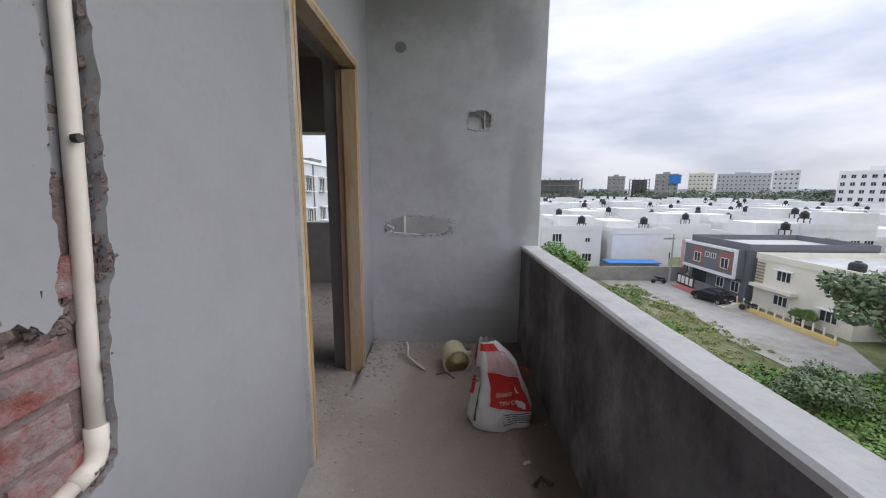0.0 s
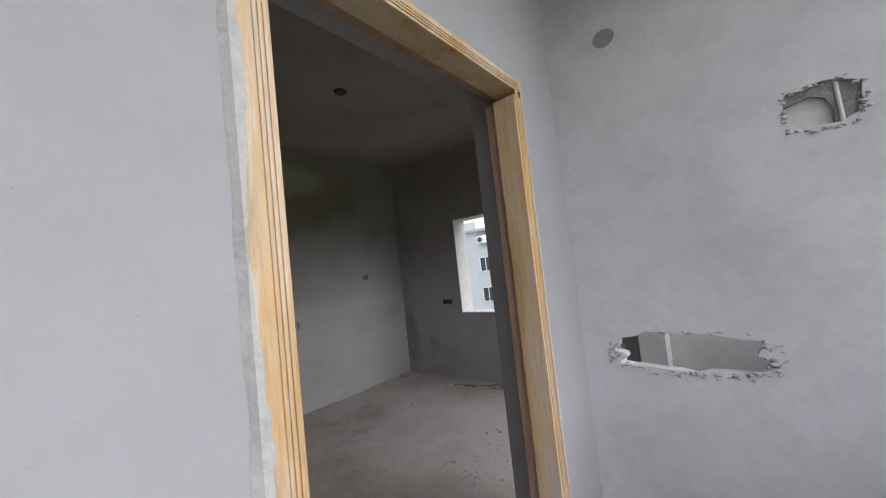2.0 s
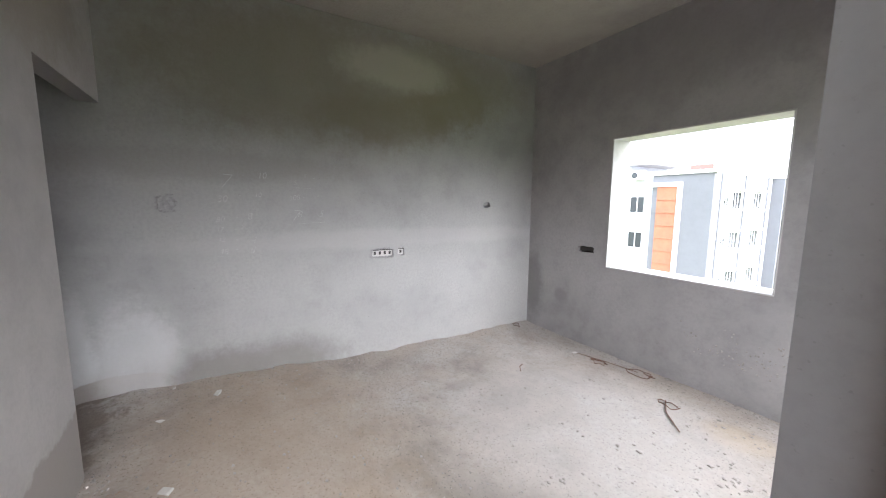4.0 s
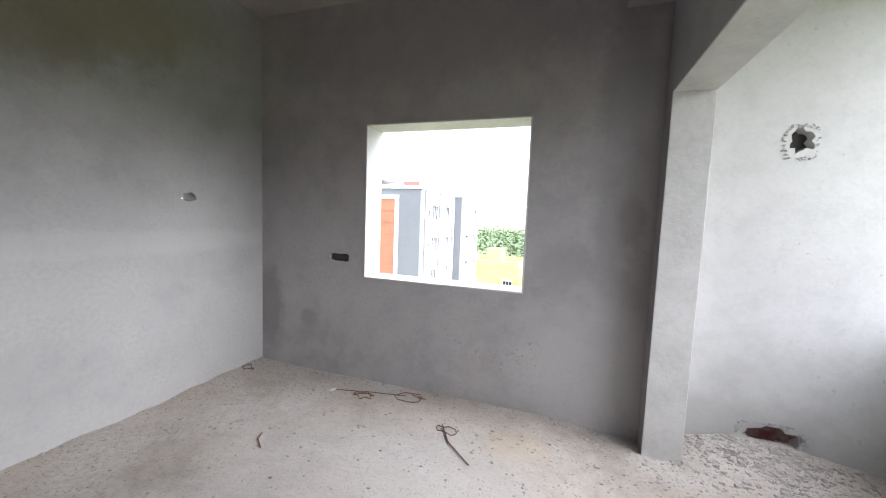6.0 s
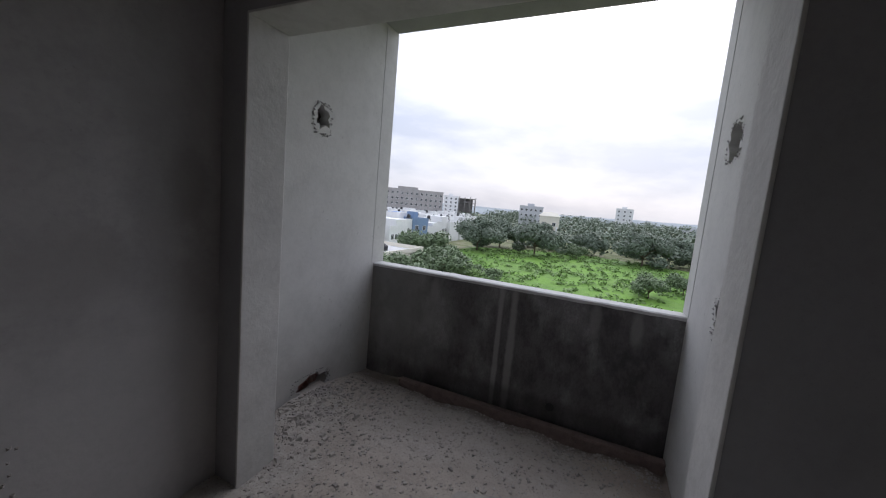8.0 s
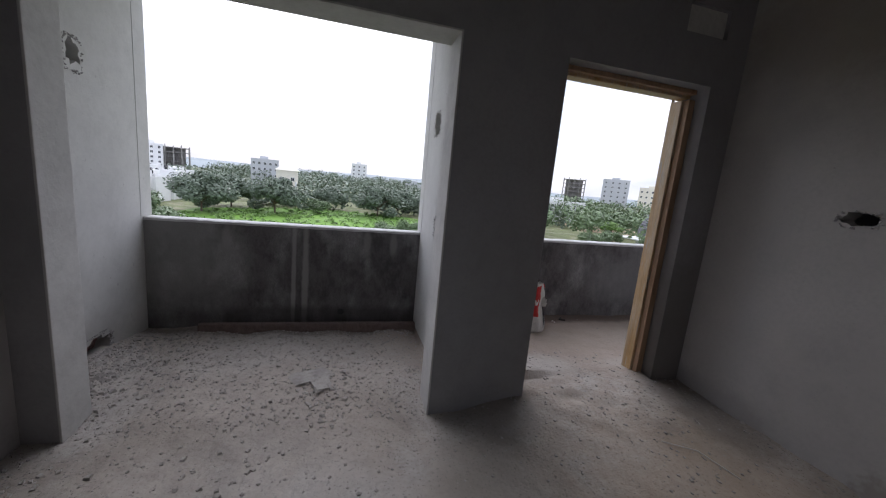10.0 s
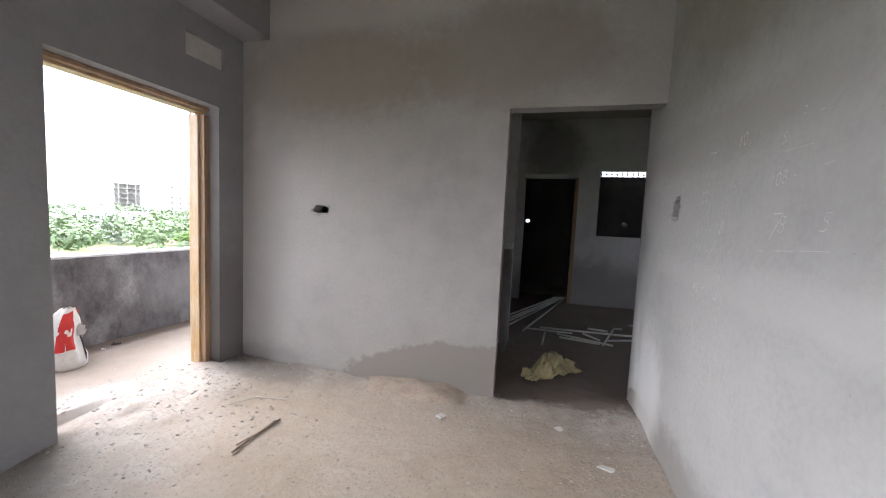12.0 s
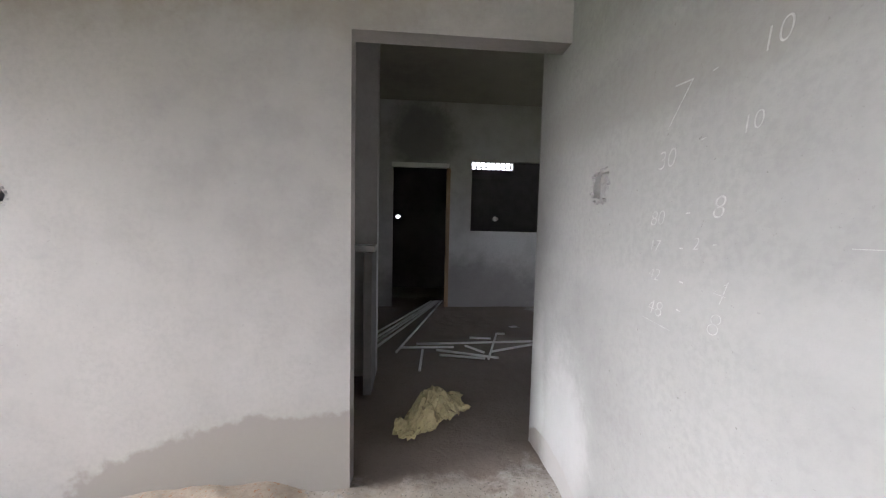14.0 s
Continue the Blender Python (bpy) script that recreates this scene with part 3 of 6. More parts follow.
def window_lining():
    """Four plastered reveals, each a thin band on the inside of the opening."""
    t, y0, y1 = 0.012, YN - 0.004, YN + WT + 0.03
    win = thing("window_1", "unglazed window opening with pale plastered reveals", "window", kind="structure")
    part("window_sill", box((WX0, y0, WZ0), (WX1, y1, WZ0 + t), 0.004), M_reveal, win)
    part("reveal", box((WX0, y0, WZ1 - t), (WX1, y1, WZ1), 0.004), M_reveal, win)
    part("reveal", box((WX0, y0, WZ0 + t), (WX0 + t, y1, WZ1 - t), 0.004), M_reveal, win)
    part("reveal", box((WX1 - t, y0, WZ0 + t), (WX1, y1, WZ1 - t), 0.004), M_reveal, win)


window_lining()

# partition with the door and the wide balcony opening; the walkway face is a skin of its own with the pipe chase
chase = [(2.62, 1.10), (2.62, 0.60), (2.80, 0.66), (3.02, 0.755), (3.085, 0.77), (3.125, 0.80), (3.135, 0.98), (3.15, 1.10), (3.172, 1.16), (3.165, 1.22), (3.175, 1.30),
         (3.18, 1.40), (3.19, 1.52), (3.185, 1.62), (3.20, 1.85), (3.195, 2.2), (3.21, 2.6), (3.20, 3.05), (3.11, 3.05), (3.105, 2.5), (3.10, 2.1), (3.095, 1.75), (3.08, 1.66), (3.07, 1.60),
         (3.10, 1.57), (3.10, 1.50), (3.088, 1.40), (3.085, 1.36), (3.08, 1.30), (3.075, 1.2), (3.062, 1.13), (3.068, 1.10), (3.04, 1.08), (3.01, 1.10), (2.97, 1.105), (2.80, 1.12)]
SKIN = 0.045
CHASE_SHIFT = 0.018
chase = [(u + CHASE_SHIFT, v) for u, v in chase]
r9 = random.Random(4)
fine_chase = []
for (u0, v0), (u1, v1) in zip(chase, chase[1:] + chase[:1]):
    for k in range(5):
        f = k / 5
        fine_chase.append((u0 + (u1 - u0) * f + r9.uniform(-0.004, 0.004), v0 + (v1 - v0) * f + r9.uniform(-0.005, 0.005)))
walk_loop = [(BATH_S, BED), (DY0, BED), (DY0, DZ), (DY1, DZ), (DY1, BED), (END0, BED), (END0, H), (BATH_S, H)]
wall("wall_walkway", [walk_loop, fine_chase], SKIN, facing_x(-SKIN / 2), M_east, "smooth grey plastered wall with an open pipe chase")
core = [(BATH_S, BED), (DY0, BED), (DY0, DZ), (DY1, DZ), (DY1, BED), (OY0, BED), (OY0, OZ), (OY1, OZ), (OY1, BED), (YB, BED), (YB, H), (BATH_S, H)]
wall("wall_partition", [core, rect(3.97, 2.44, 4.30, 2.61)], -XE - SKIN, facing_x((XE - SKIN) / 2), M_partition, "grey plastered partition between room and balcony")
stub = to_object("wall_balcony_side", box((-SKIN, END1, OZ), (0, YB, H)), M_balcony)
tagged(stub, "plastered header above the balcony opening", "wall", kind="structure")
for a, b in (((-SKIN, END1, BED), (0, OY0, OZ)), ((-SKIN, OY1, BED), (0, YB, OZ))):
    tagged(to_object("wall_balcony_side", box(a, b), M_balcony), "plastered jamb of the balcony opening", "wall", kind="structure")
recess_back("panel_recess", (XE + 0.03, 3.96, 2.43), (XE + 0.05, 4.31, 2.62), M_plate, "pale recess for a distribution board above the door")


def opening_lining():
    op = thing("opening_1", "wide plastered opening from room to balcony", "opening", kind="structure")
    t = 0.012
    part("jamb", box((XE - 0.003, OY1 - t, -0.25), (0.003, OY1, OZ), 0.004), M_reveal, op)
    part("jamb", box((XE - 0.003, OY0, -0.25), (0.003, OY0 + t, OZ), 0.004), M_reveal, op)
    part("head", box((XE - 0.003, OY0, OZ - t), (0.003, OY1, OZ), 0.004), M_reveal, op)


opening_lining()


def door_frame():
    d = thing("door_1", "doorless varnished teak frame with worn yellow varnish", "door frame", kind="structure")
    w, x0, x1 = 0.068, -0.125, 0.014
    for y0, y1, s in ((DY0, DY0 + w, 1), (DY1 - w, DY1, -1)):
        jamb = part("jamb", box((x0 + 0.045, y0, -0.04), (x1, y1, DZ - w), 0.005), M_wood, d)
        ya, yb = (y0, y1 - 0.018) if s > 0 else (y0 + 0.018, y1)
        part("rebate", box((x0, ya, -0.04), (x0 + 0.044, yb, DZ - w), 0.004), M_wood_in, jamb, "darker rebated edge")
    w = 0.048
    part("head", box((x0 + 0.045, DY0, DZ - w), (x1, DY1, DZ), 0.005), M_wood, d)
    part("rebate", box((x0, DY0, DZ - w + 0.018), (x0 + 0.044, DY1, DZ), 0.004), M_wood_in, d)
    for k in range(3):                                       # reeded moulding along the inner edges
        e = 0.008 + 0.009 * k
        for ya in (DY0 + 0.068 - e - 0.006, DY1 - 0.068 + e):
            part("bead", box((x1 - 0.001, ya, -0.04), (x1 + 0.0035, ya + 0.006, DZ - w + e), 0.0015), M_wood, d)
        part("bead", box((x1 - 0.001, DY0 + 0.068 - e, DZ - w + e), (x1 + 0.0035, DY1 - 0.068 + e, DZ - w + e + 0.006), 0.0015), M_wood, d)
    for y0, inward, seed in ((DY0, 1, 3), (DY1, -1, 5)):      # mortar trowelled over the frame's outer edge
        bm = bmesh.new()
        prev = None
        for k in range(150):
            z = -0.03 + (DZ + 0.03) * k / 149
            lap = 0.010 + 0.014 * noise.noise((seed, z * 3.0, 0)) + 0.009 * noise.noise((seed, z * 22, 4)) + (0.006 if inward < 0 else 0)
            row = [bm.verts.new((0.0005, y0 - inward * (0.012 + 0.008 * noise.noise((seed, z * 9, 7))), z)), bm.verts.new((0.0155, y0 - inward * 0.002, z)), bm.verts.new((0.0162, y0 + inward * max(0.0, lap), z))]
            if prev:
                for a in (0, 1):
                    bm.faces.new((prev[a], prev[a + 1], row[a + 1], row[a]))
            prev = row
        part("plaster_smear", bm, M_smear, d, "ragged edge of mortar along the frame")
    for sy in (DY1 - w - 0.002,):
        part("hinge_mark", box((-0.03, sy - 0.001, 1.155), (-0.005, sy + 0.002, 1.185), 0.001), M_plate, d, "small knocked patch on the jamb")


door_frame()

# the wall at the walkway's end, pierced by a slot and chased for a switch box
slot = ragged(0.395, 1.025, 0.245, 0.075, 31, 30, 0.13, 3.5)
wall("wall_end", [rect(0.0, BED, PXO, H), slot, ragged(0.86, 1.845, 0.088, 0.068, 33, 22, 0.16, 6.0)], 0.05, facing_y(END0 + 0.025), M_end, "grey plastered end wall with a hacked slot")
wall("wall_end_back", [rect(0.0, BED, PXO, H), ragged(0.40, 1.02, 0.275, 0.115, 35, 30, 0.08, 3.0), ragged(0.87, 1.85, 0.10, 0.085, 37, 22, 0.25, 3.0)], 0.08, facing_y(END1 - 0.04), M_balcony,
     "pale plastered balcony wall with hacked holes")
recess_back("switch_recess", (0.76, END0 + 0.030, 1.76), (0.96, END0 + 0.052, 1.93), M_reveal, "pale mortar back of a hacked recess")
arch = flat_mesh("mortar_arch", [[(0.765, 1.925), (0.765, 1.865), (0.79, 1.872), (0.84, 1.885), (0.872, 1.868), (0.888, 1.83), (0.886, 1.765), (0.955, 1.765), (0.955, 1.925)]], 0.018, facing_y(END0 + 0.020))
arch.materials.append(M_arch)
new("mortar_arch", arch).parent = bpy.data.objects["wall_end"]
part("conduit_stub", tube(((0.905, END0 + 0.010, 1.775), (0.902, END0 + 0.008, 1.84), (0.900, END0 + 0.012, 1.915)), 0.006), M_conduit_old, bpy.data.objects["wall_end"])

# Thin proud strips, added to mark the wall edges that catch daylight.
for a, b in (((PXI - 0.03, YB - 0.0025, PZ + 0.016), (PXO + 0.004, YB, 2.80)), ((PXI - 0.03, END1, PZ + 0.016), (PXO + 0.004, END1 + 0.0025, 2.80))):
    tagged(to_object("jamb_balcony", box(a, b), M_balcony), "thin strip added for the lit wall edge beside the parapet", "jamb", kind="structure")

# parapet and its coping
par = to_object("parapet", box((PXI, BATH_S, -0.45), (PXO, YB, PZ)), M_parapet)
tagged(par, "charcoal-dark cement parapet with pale streaks", "parapet", kind="structure")


def coping():
    bm = bmesh.new()
    n = 160
    rows = []
    for i in range(n + 1):
        y = BATH_S + (YB - BATH_S) * i / n
        j = 0.006 * noise.noise((0, y * 6, 0)) + 0.004 * noise.noise((3, y * 25, 0))
        chip = 0.012 if noise.noise((7, y * 4.0, 2)) > 0.38 else 0.0
        z = PZ + 0.014 + 0.003 * noise.noise((1, y * 8, 0))
        rows.append([bm.verts.new(p) for p in ((PXI - 0.003, y, PZ - 0.012 + j), (PXI - 0.003 + chip * 0.5, y, z - 0.008 - chip), (PXI + 0.01 + chip, y, z), (PXO - 0.008, y, z), (PXO + 0.003, y, z - 0.01), (PXO + 0.003, y, PZ - 0.015))])
    for a, b in zip(rows, rows[1:]):
        for k in range(5):
            bm.faces.new((a[k], b[k], b[k + 1], a[k + 1]))
    return bm


tagged(to_object("coping", coping(), M_coping, smooth=False), "pale cement coping with chipped edges", "coping", kind="structure")
kerb = to_object("floor_channel", box((1.10, END1, -0.24), (1.16, 7.5, -0.025), 0.015), M_mortar)
tagged(kerb, "low mortar kerb along the parapet's foot", "kerb", kind="structure")
# Solid black plug: the drain mouth's shade as colour.
spout = to_object("drain_hole", tube(((PXI - 0.004, 6.317, 0.05), (PXI + 0.05, 6.317, 0.045)), 0.03, 14), M_tank)
tagged(spout, "black plug standing for the shaded drain hole in the parapet", "drain", kind="structure")

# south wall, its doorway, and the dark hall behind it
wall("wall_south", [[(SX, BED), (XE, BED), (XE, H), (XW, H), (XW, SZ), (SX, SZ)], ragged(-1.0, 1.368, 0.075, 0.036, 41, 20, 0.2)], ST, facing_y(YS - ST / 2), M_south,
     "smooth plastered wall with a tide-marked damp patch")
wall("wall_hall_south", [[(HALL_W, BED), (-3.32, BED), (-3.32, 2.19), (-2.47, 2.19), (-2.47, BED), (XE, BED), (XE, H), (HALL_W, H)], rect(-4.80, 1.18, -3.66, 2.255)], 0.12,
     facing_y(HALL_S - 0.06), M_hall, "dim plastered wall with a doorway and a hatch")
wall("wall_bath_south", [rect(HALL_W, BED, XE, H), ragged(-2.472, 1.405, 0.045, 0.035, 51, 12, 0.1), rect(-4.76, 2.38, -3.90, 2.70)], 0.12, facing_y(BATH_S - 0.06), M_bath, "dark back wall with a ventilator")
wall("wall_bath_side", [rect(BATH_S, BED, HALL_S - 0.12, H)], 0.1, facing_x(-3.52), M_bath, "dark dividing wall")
# The opening is invented, out of view, to let daylight into the hall.
wall("wall_hall_west", [rect(BATH_S, BED, WEND, H), rect(1.0, 1.2, 1.8, 1.9)], 0.12, facing_x(HALL_W - 0.06), M_hall, "dim plastered wall with an unseen opening added to light the hall")
wall("wall_hall_north", [rect(HALL_W, BED, XW - 0.15, H)], 0.12, facing_y(WEND + 0.06), M_hall, "dim plastered wall")
wall("wall_hall_stub", [rect(-2.49, BED, XE, H)], 0.14, facing_y(2.37), M_hall, "plastered wall stub beside a ledge")
lintel = to_object("lintel", box((-3.31, HALL_S - 0.05, 2.12), (-2.45, HALL_S + 0.05, 2.187), 0.004), M_lit_lintel)
tagged(lintel, "cement lintel over the inner doorway, whitened to look lit", "lintel", kind="structure")
door2 = thing("door_2", "narrow brown wooden frame strip", "door frame", kind="structure")
part("jamb", box((-3.335, HALL_S - 0.01, -0.02), (-3.275, HALL_S + 0.02, 2.12), 0.004), M_wood_in, door2)
vent = thing("ventilator", "bright ventilator opening with a leaf-patterned grille", "ventilator", kind="structure")
for k in range(9):
    part("bar", tube(((-4.72 + k * 0.1, BATH_S - 0.03, 2.38), (-4.69 + k * 0.1, BATH_S - 0.03, 2.70)), 0.012, 8), M_darkmetal, vent)
for k in range(3):
    part("bar", tube(((-4.76, BATH_S - 0.06, 2.43 + k * 0.10), (-3.90, BATH_S - 0.06, 2.43 + k * 0.10)), 0.012, 8), M_hall, vent)


def ledge():
    c = thing("ledge", "plain cement counter ledge on a thin upright", "counter", (0, 0, 0))
    part("slab", box((-2.50, 2.44, 1.065), (-1.5, 2.70, 1.11), 0.004), M_hall, c)
    # Takes the dimmed cement so it doesn't stand out too bright.
    part("upright", box((-2.49, 2.45, -0.03), (-2.43, 2.78, 1.065), 0.004), M_bath, c)
    part("upright", box((-1.58, 2.45, -0.03), (-1.52, 2.78, 1.065), 0.004), M_hall, c)


ledge()
knob = to_object("pipe_outlet", lathe(((0.05, 0), (0.05, 0.02), (0.025, 0.03), (0.025, 0.12), (0.035, 0.12), (0.035, 0.15), (0.0001, 0.15)), 14), M_conduit)
knob.matrix_world = pose(-4.42, BATH_S + 0.003, 1.40, -90, 0, 0)
tagged(knob, "white plastic pipe outlet on the back wall", "pipe")

hook = to_object("fan_box", lathe(((0.055, 0), (0.055, -0.012), (0.035, -0.014), (0.0002, -0.014)), 18), M_darkmetal)
hook.matrix_world = pose(-1.93, 5.75, H - 0.001)
tagged(hook, "round dark fan box set into the ceiling", "fan box")


def broken_lip(name, cu, cv, ru, rv, seed, plane, n, label, low=True):
    """Crumbs of plaster standing along the edge of a hacked hole."""
    rr = random.Random(seed)
    verts, faces = [], []
    for _ in range(n):
        t = rr.uniform(0, 2 * math.pi)
        if low and math.sin(t) > 0 and rr.random() < 0.6:
            continue
        c, s = math.cos(t), math.sin(t)
        f = (abs(c) ** 3.5 + abs(s) ** 3.5) ** (-1 / 3.5) * rr.uniform(0.94, 1.16)
        p, q, e = cu + ru * c * f, cv + rv * s * f - 0.004, rr.uniform(0.003, 0.010)
        w = rr.uniform(-0.004, 0.016)
        b = len(verts)
        for du, dv, dw in ((-1, -0.7, 0), (1, -0.6, 0), (0.8, 0.7, 0), (-0.9, 0.6, 0), (rr.uniform(-0.5, 0.5), rr.uniform(-0.4, 0.4), -1)):
            verts.append(plane(p + du * e, q + dv * e, w + dw * e * 0.9))
        faces += [(b, b + 1, b + 4), (b + 1, b + 2, b + 4), (b + 2, b + 3, b + 4), (b + 3, b, b + 4)]
    me = bpy.data.meshes.new(name)
    me.from_pydata(verts, [], faces)
    me.materials.append(M_lip)
    tagged(new(name, me), label, "plaster crumbs", kind="stuff")


broken_lip("hole_crumbs", 0.395, 1.025, 0.25, 0.078, 61, lambda u, v, w: (u, END0 + w, v), 420, "broken plaster crumbs along a hacked slot")
broken_lip("hole_crumbs", 0.86, 1.845, 0.092, 0.072, 62, lambda u, v, w: (u, END0 + w, v), 150, "broken plaster crumbs round a hacked recess")
broken_lip("hole_crumbs", 0.535, 1.905, 0.08, 0.095, 63, lambda u, v, w: (u, YB + w, v), 260, "broken plaster crumbs round a knocked hole", False)
broken_lip("hole_crumbs", 0.55, 0.03, 0.17, 0.09, 64, lambda u, v, w: (u, YB + w, v), 260, "broken plaster crumbs round a low hole", False)
broken_lip("hole_crumbs", 0.87, 1.85, 0.11, 0.095, 65, lambda u, v, w: (u, END1 - w, v), 160, "broken plaster crumbs round a hacked hole", False)
broken_lip("hole_crumbs", 0.40, 1.02, 0.28, 0.12, 66, lambda u, v, w: (u, END1 - w, v), 300, "broken plaster crumbs along a hacked slot", False)
broken_lip("hole_crumbs", -1.0, 1.368, 0.08, 0.04, 67, lambda u, v, w: (u, YS - w, v), 100, "broken plaster crumbs round a hole", False)
broken_lip("hole_crumbs", 4.10, 1.452, 0.06, 0.06, 68, lambda u, v, w: (XW - w, u, v), 110, "broken plaster crumbs round a recess", False)
broken_lip("hole_crumbs", 5.82, 0.965, 0.122, 0.048, 69, lambda u, v, w: (XW - w, u, v), 160, "broken plaster crumbs round a recess", False)


def chase_crumbs():
    """Broken edges along the pipe chase, with clots of old mortar on its back."""
    rr = random.Random(71)
    verts, faces = [], []

    def clot(x, y, z, e):
        b = len(verts)
        for dy, dz, dx in ((-1, -0.8, 0), (1, -0.7, 0), (0.9, 0.8, 0), (-0.8, 0.9, 0), (rr.uniform(-0.5, 0.5), rr.uniform(-0.5, 0.5), 1)):
            verts.append((x + dx * e * 0.8, y + dy * e * rr.uniform(0.7, 1.3), z + dz * e * rr.uniform(0.7, 1.5)))
        faces.extend(((b, b + 1, b + 4), (b + 1, b + 2, b + 4), (b + 2, b + 3, b + 4), (b + 3, b, b + 4)))

    for u, v in fine_chase:
        for _ in range(4):
            clot(rr.uniform(-0.04, -0.002), u + rr.gauss(0, 0.003), v + rr.gauss(0, 0.008), rr.uniform(0.003, 0.008))
    for _ in range(900):
        z = rr.uniform(0.7, 3.0)
        clot(-SKIN - 0.004, rr.uniform(3.04, 3.2), z, rr.uniform(0.004, 0.014))
    for _ in range(9):
        cy, cz = rr.uniform(2.62, 3.05), rr.uniform(0.62, 1.12)
        for _ in range(110):
            clot(-SKIN + 0.007, cy + rr.gauss(0, 0.06), cz + rr.gauss(0, 0.014), rr.uniform(0.006, 0.018))
    me = bpy.data.meshes.new("chase_crumbs")
    me.from_pydata(verts, [], faces)
    me.materials.append(M_mortar)
    tagged(new("chase_crumbs", me), "rough broken mortar along the pipe chase", "mortar", kind="stuff")


chase_crumbs()
tagged(to_object("brick_bed", box((-SKIN - 0.003, 2.3, 0.5), (-SKIN + 0.003, 3.2, 1.32)), M_mortar), "dirty mortar bed between bared bricks", "mortar", kind="structure")


# ---- things in the walkway ----
def pipe_in_chase():
    p = thing("water_pipe", "cream plastic water pipe with an elbow in an open wall chase", "pipe")
    p.matrix_world = pose(0, 0.036, 0.0)
    part("riser", tube(((-0.028, 3.165, 3.05), (-0.028, 3.155, 1.75), (-0.028, 3.14, 1.48), (-0.028, 3.125, 1.25), (-0.028, 3.11, 1.05), (-0.028, 3.098, 0.85)), 0.0150, 14), M_pvc, p, smooth=True)
    part("elbow", tube(((-0.028, 3.099, 0.865), (-0.028, 3.096, 0.825), (-0.028, 3.088, 0.80), (-0.028, 3.072, 0.79), (-0.028, 3.045, 0.783)), 0.0188, 14), M_pvc, p, "thicker elbow fitting", smooth=True)
    part("run", tube(((-0.028, 3.055, 0.786), (-0.028, 2.85, 0.74), (-0.028, 2.62, 0.69)), 0.0150, 14), M_pvc, p, smooth=True)
    part("nail", tube(((-0.012, 3.121, 1.385), (0.0, 3.121, 1.386)), 0.008, 8), M_darkmetal, p, "dark clip nail")
    part("nail", tube(((-0.005, 3.025, 1.10), (-0.002, 3.024, 1.145)), 0.003, 6), M_darkmetal, p)


pipe_in_chase()
chase_back = to_object("chase_backing", box((-0.085, 2.4, 0.5), (-SKIN - 0.003, 3.3, 3.08)), M_mortar)
tagged(chase_back, "rough grey mortar inside the chase", "wall", kind="structure")

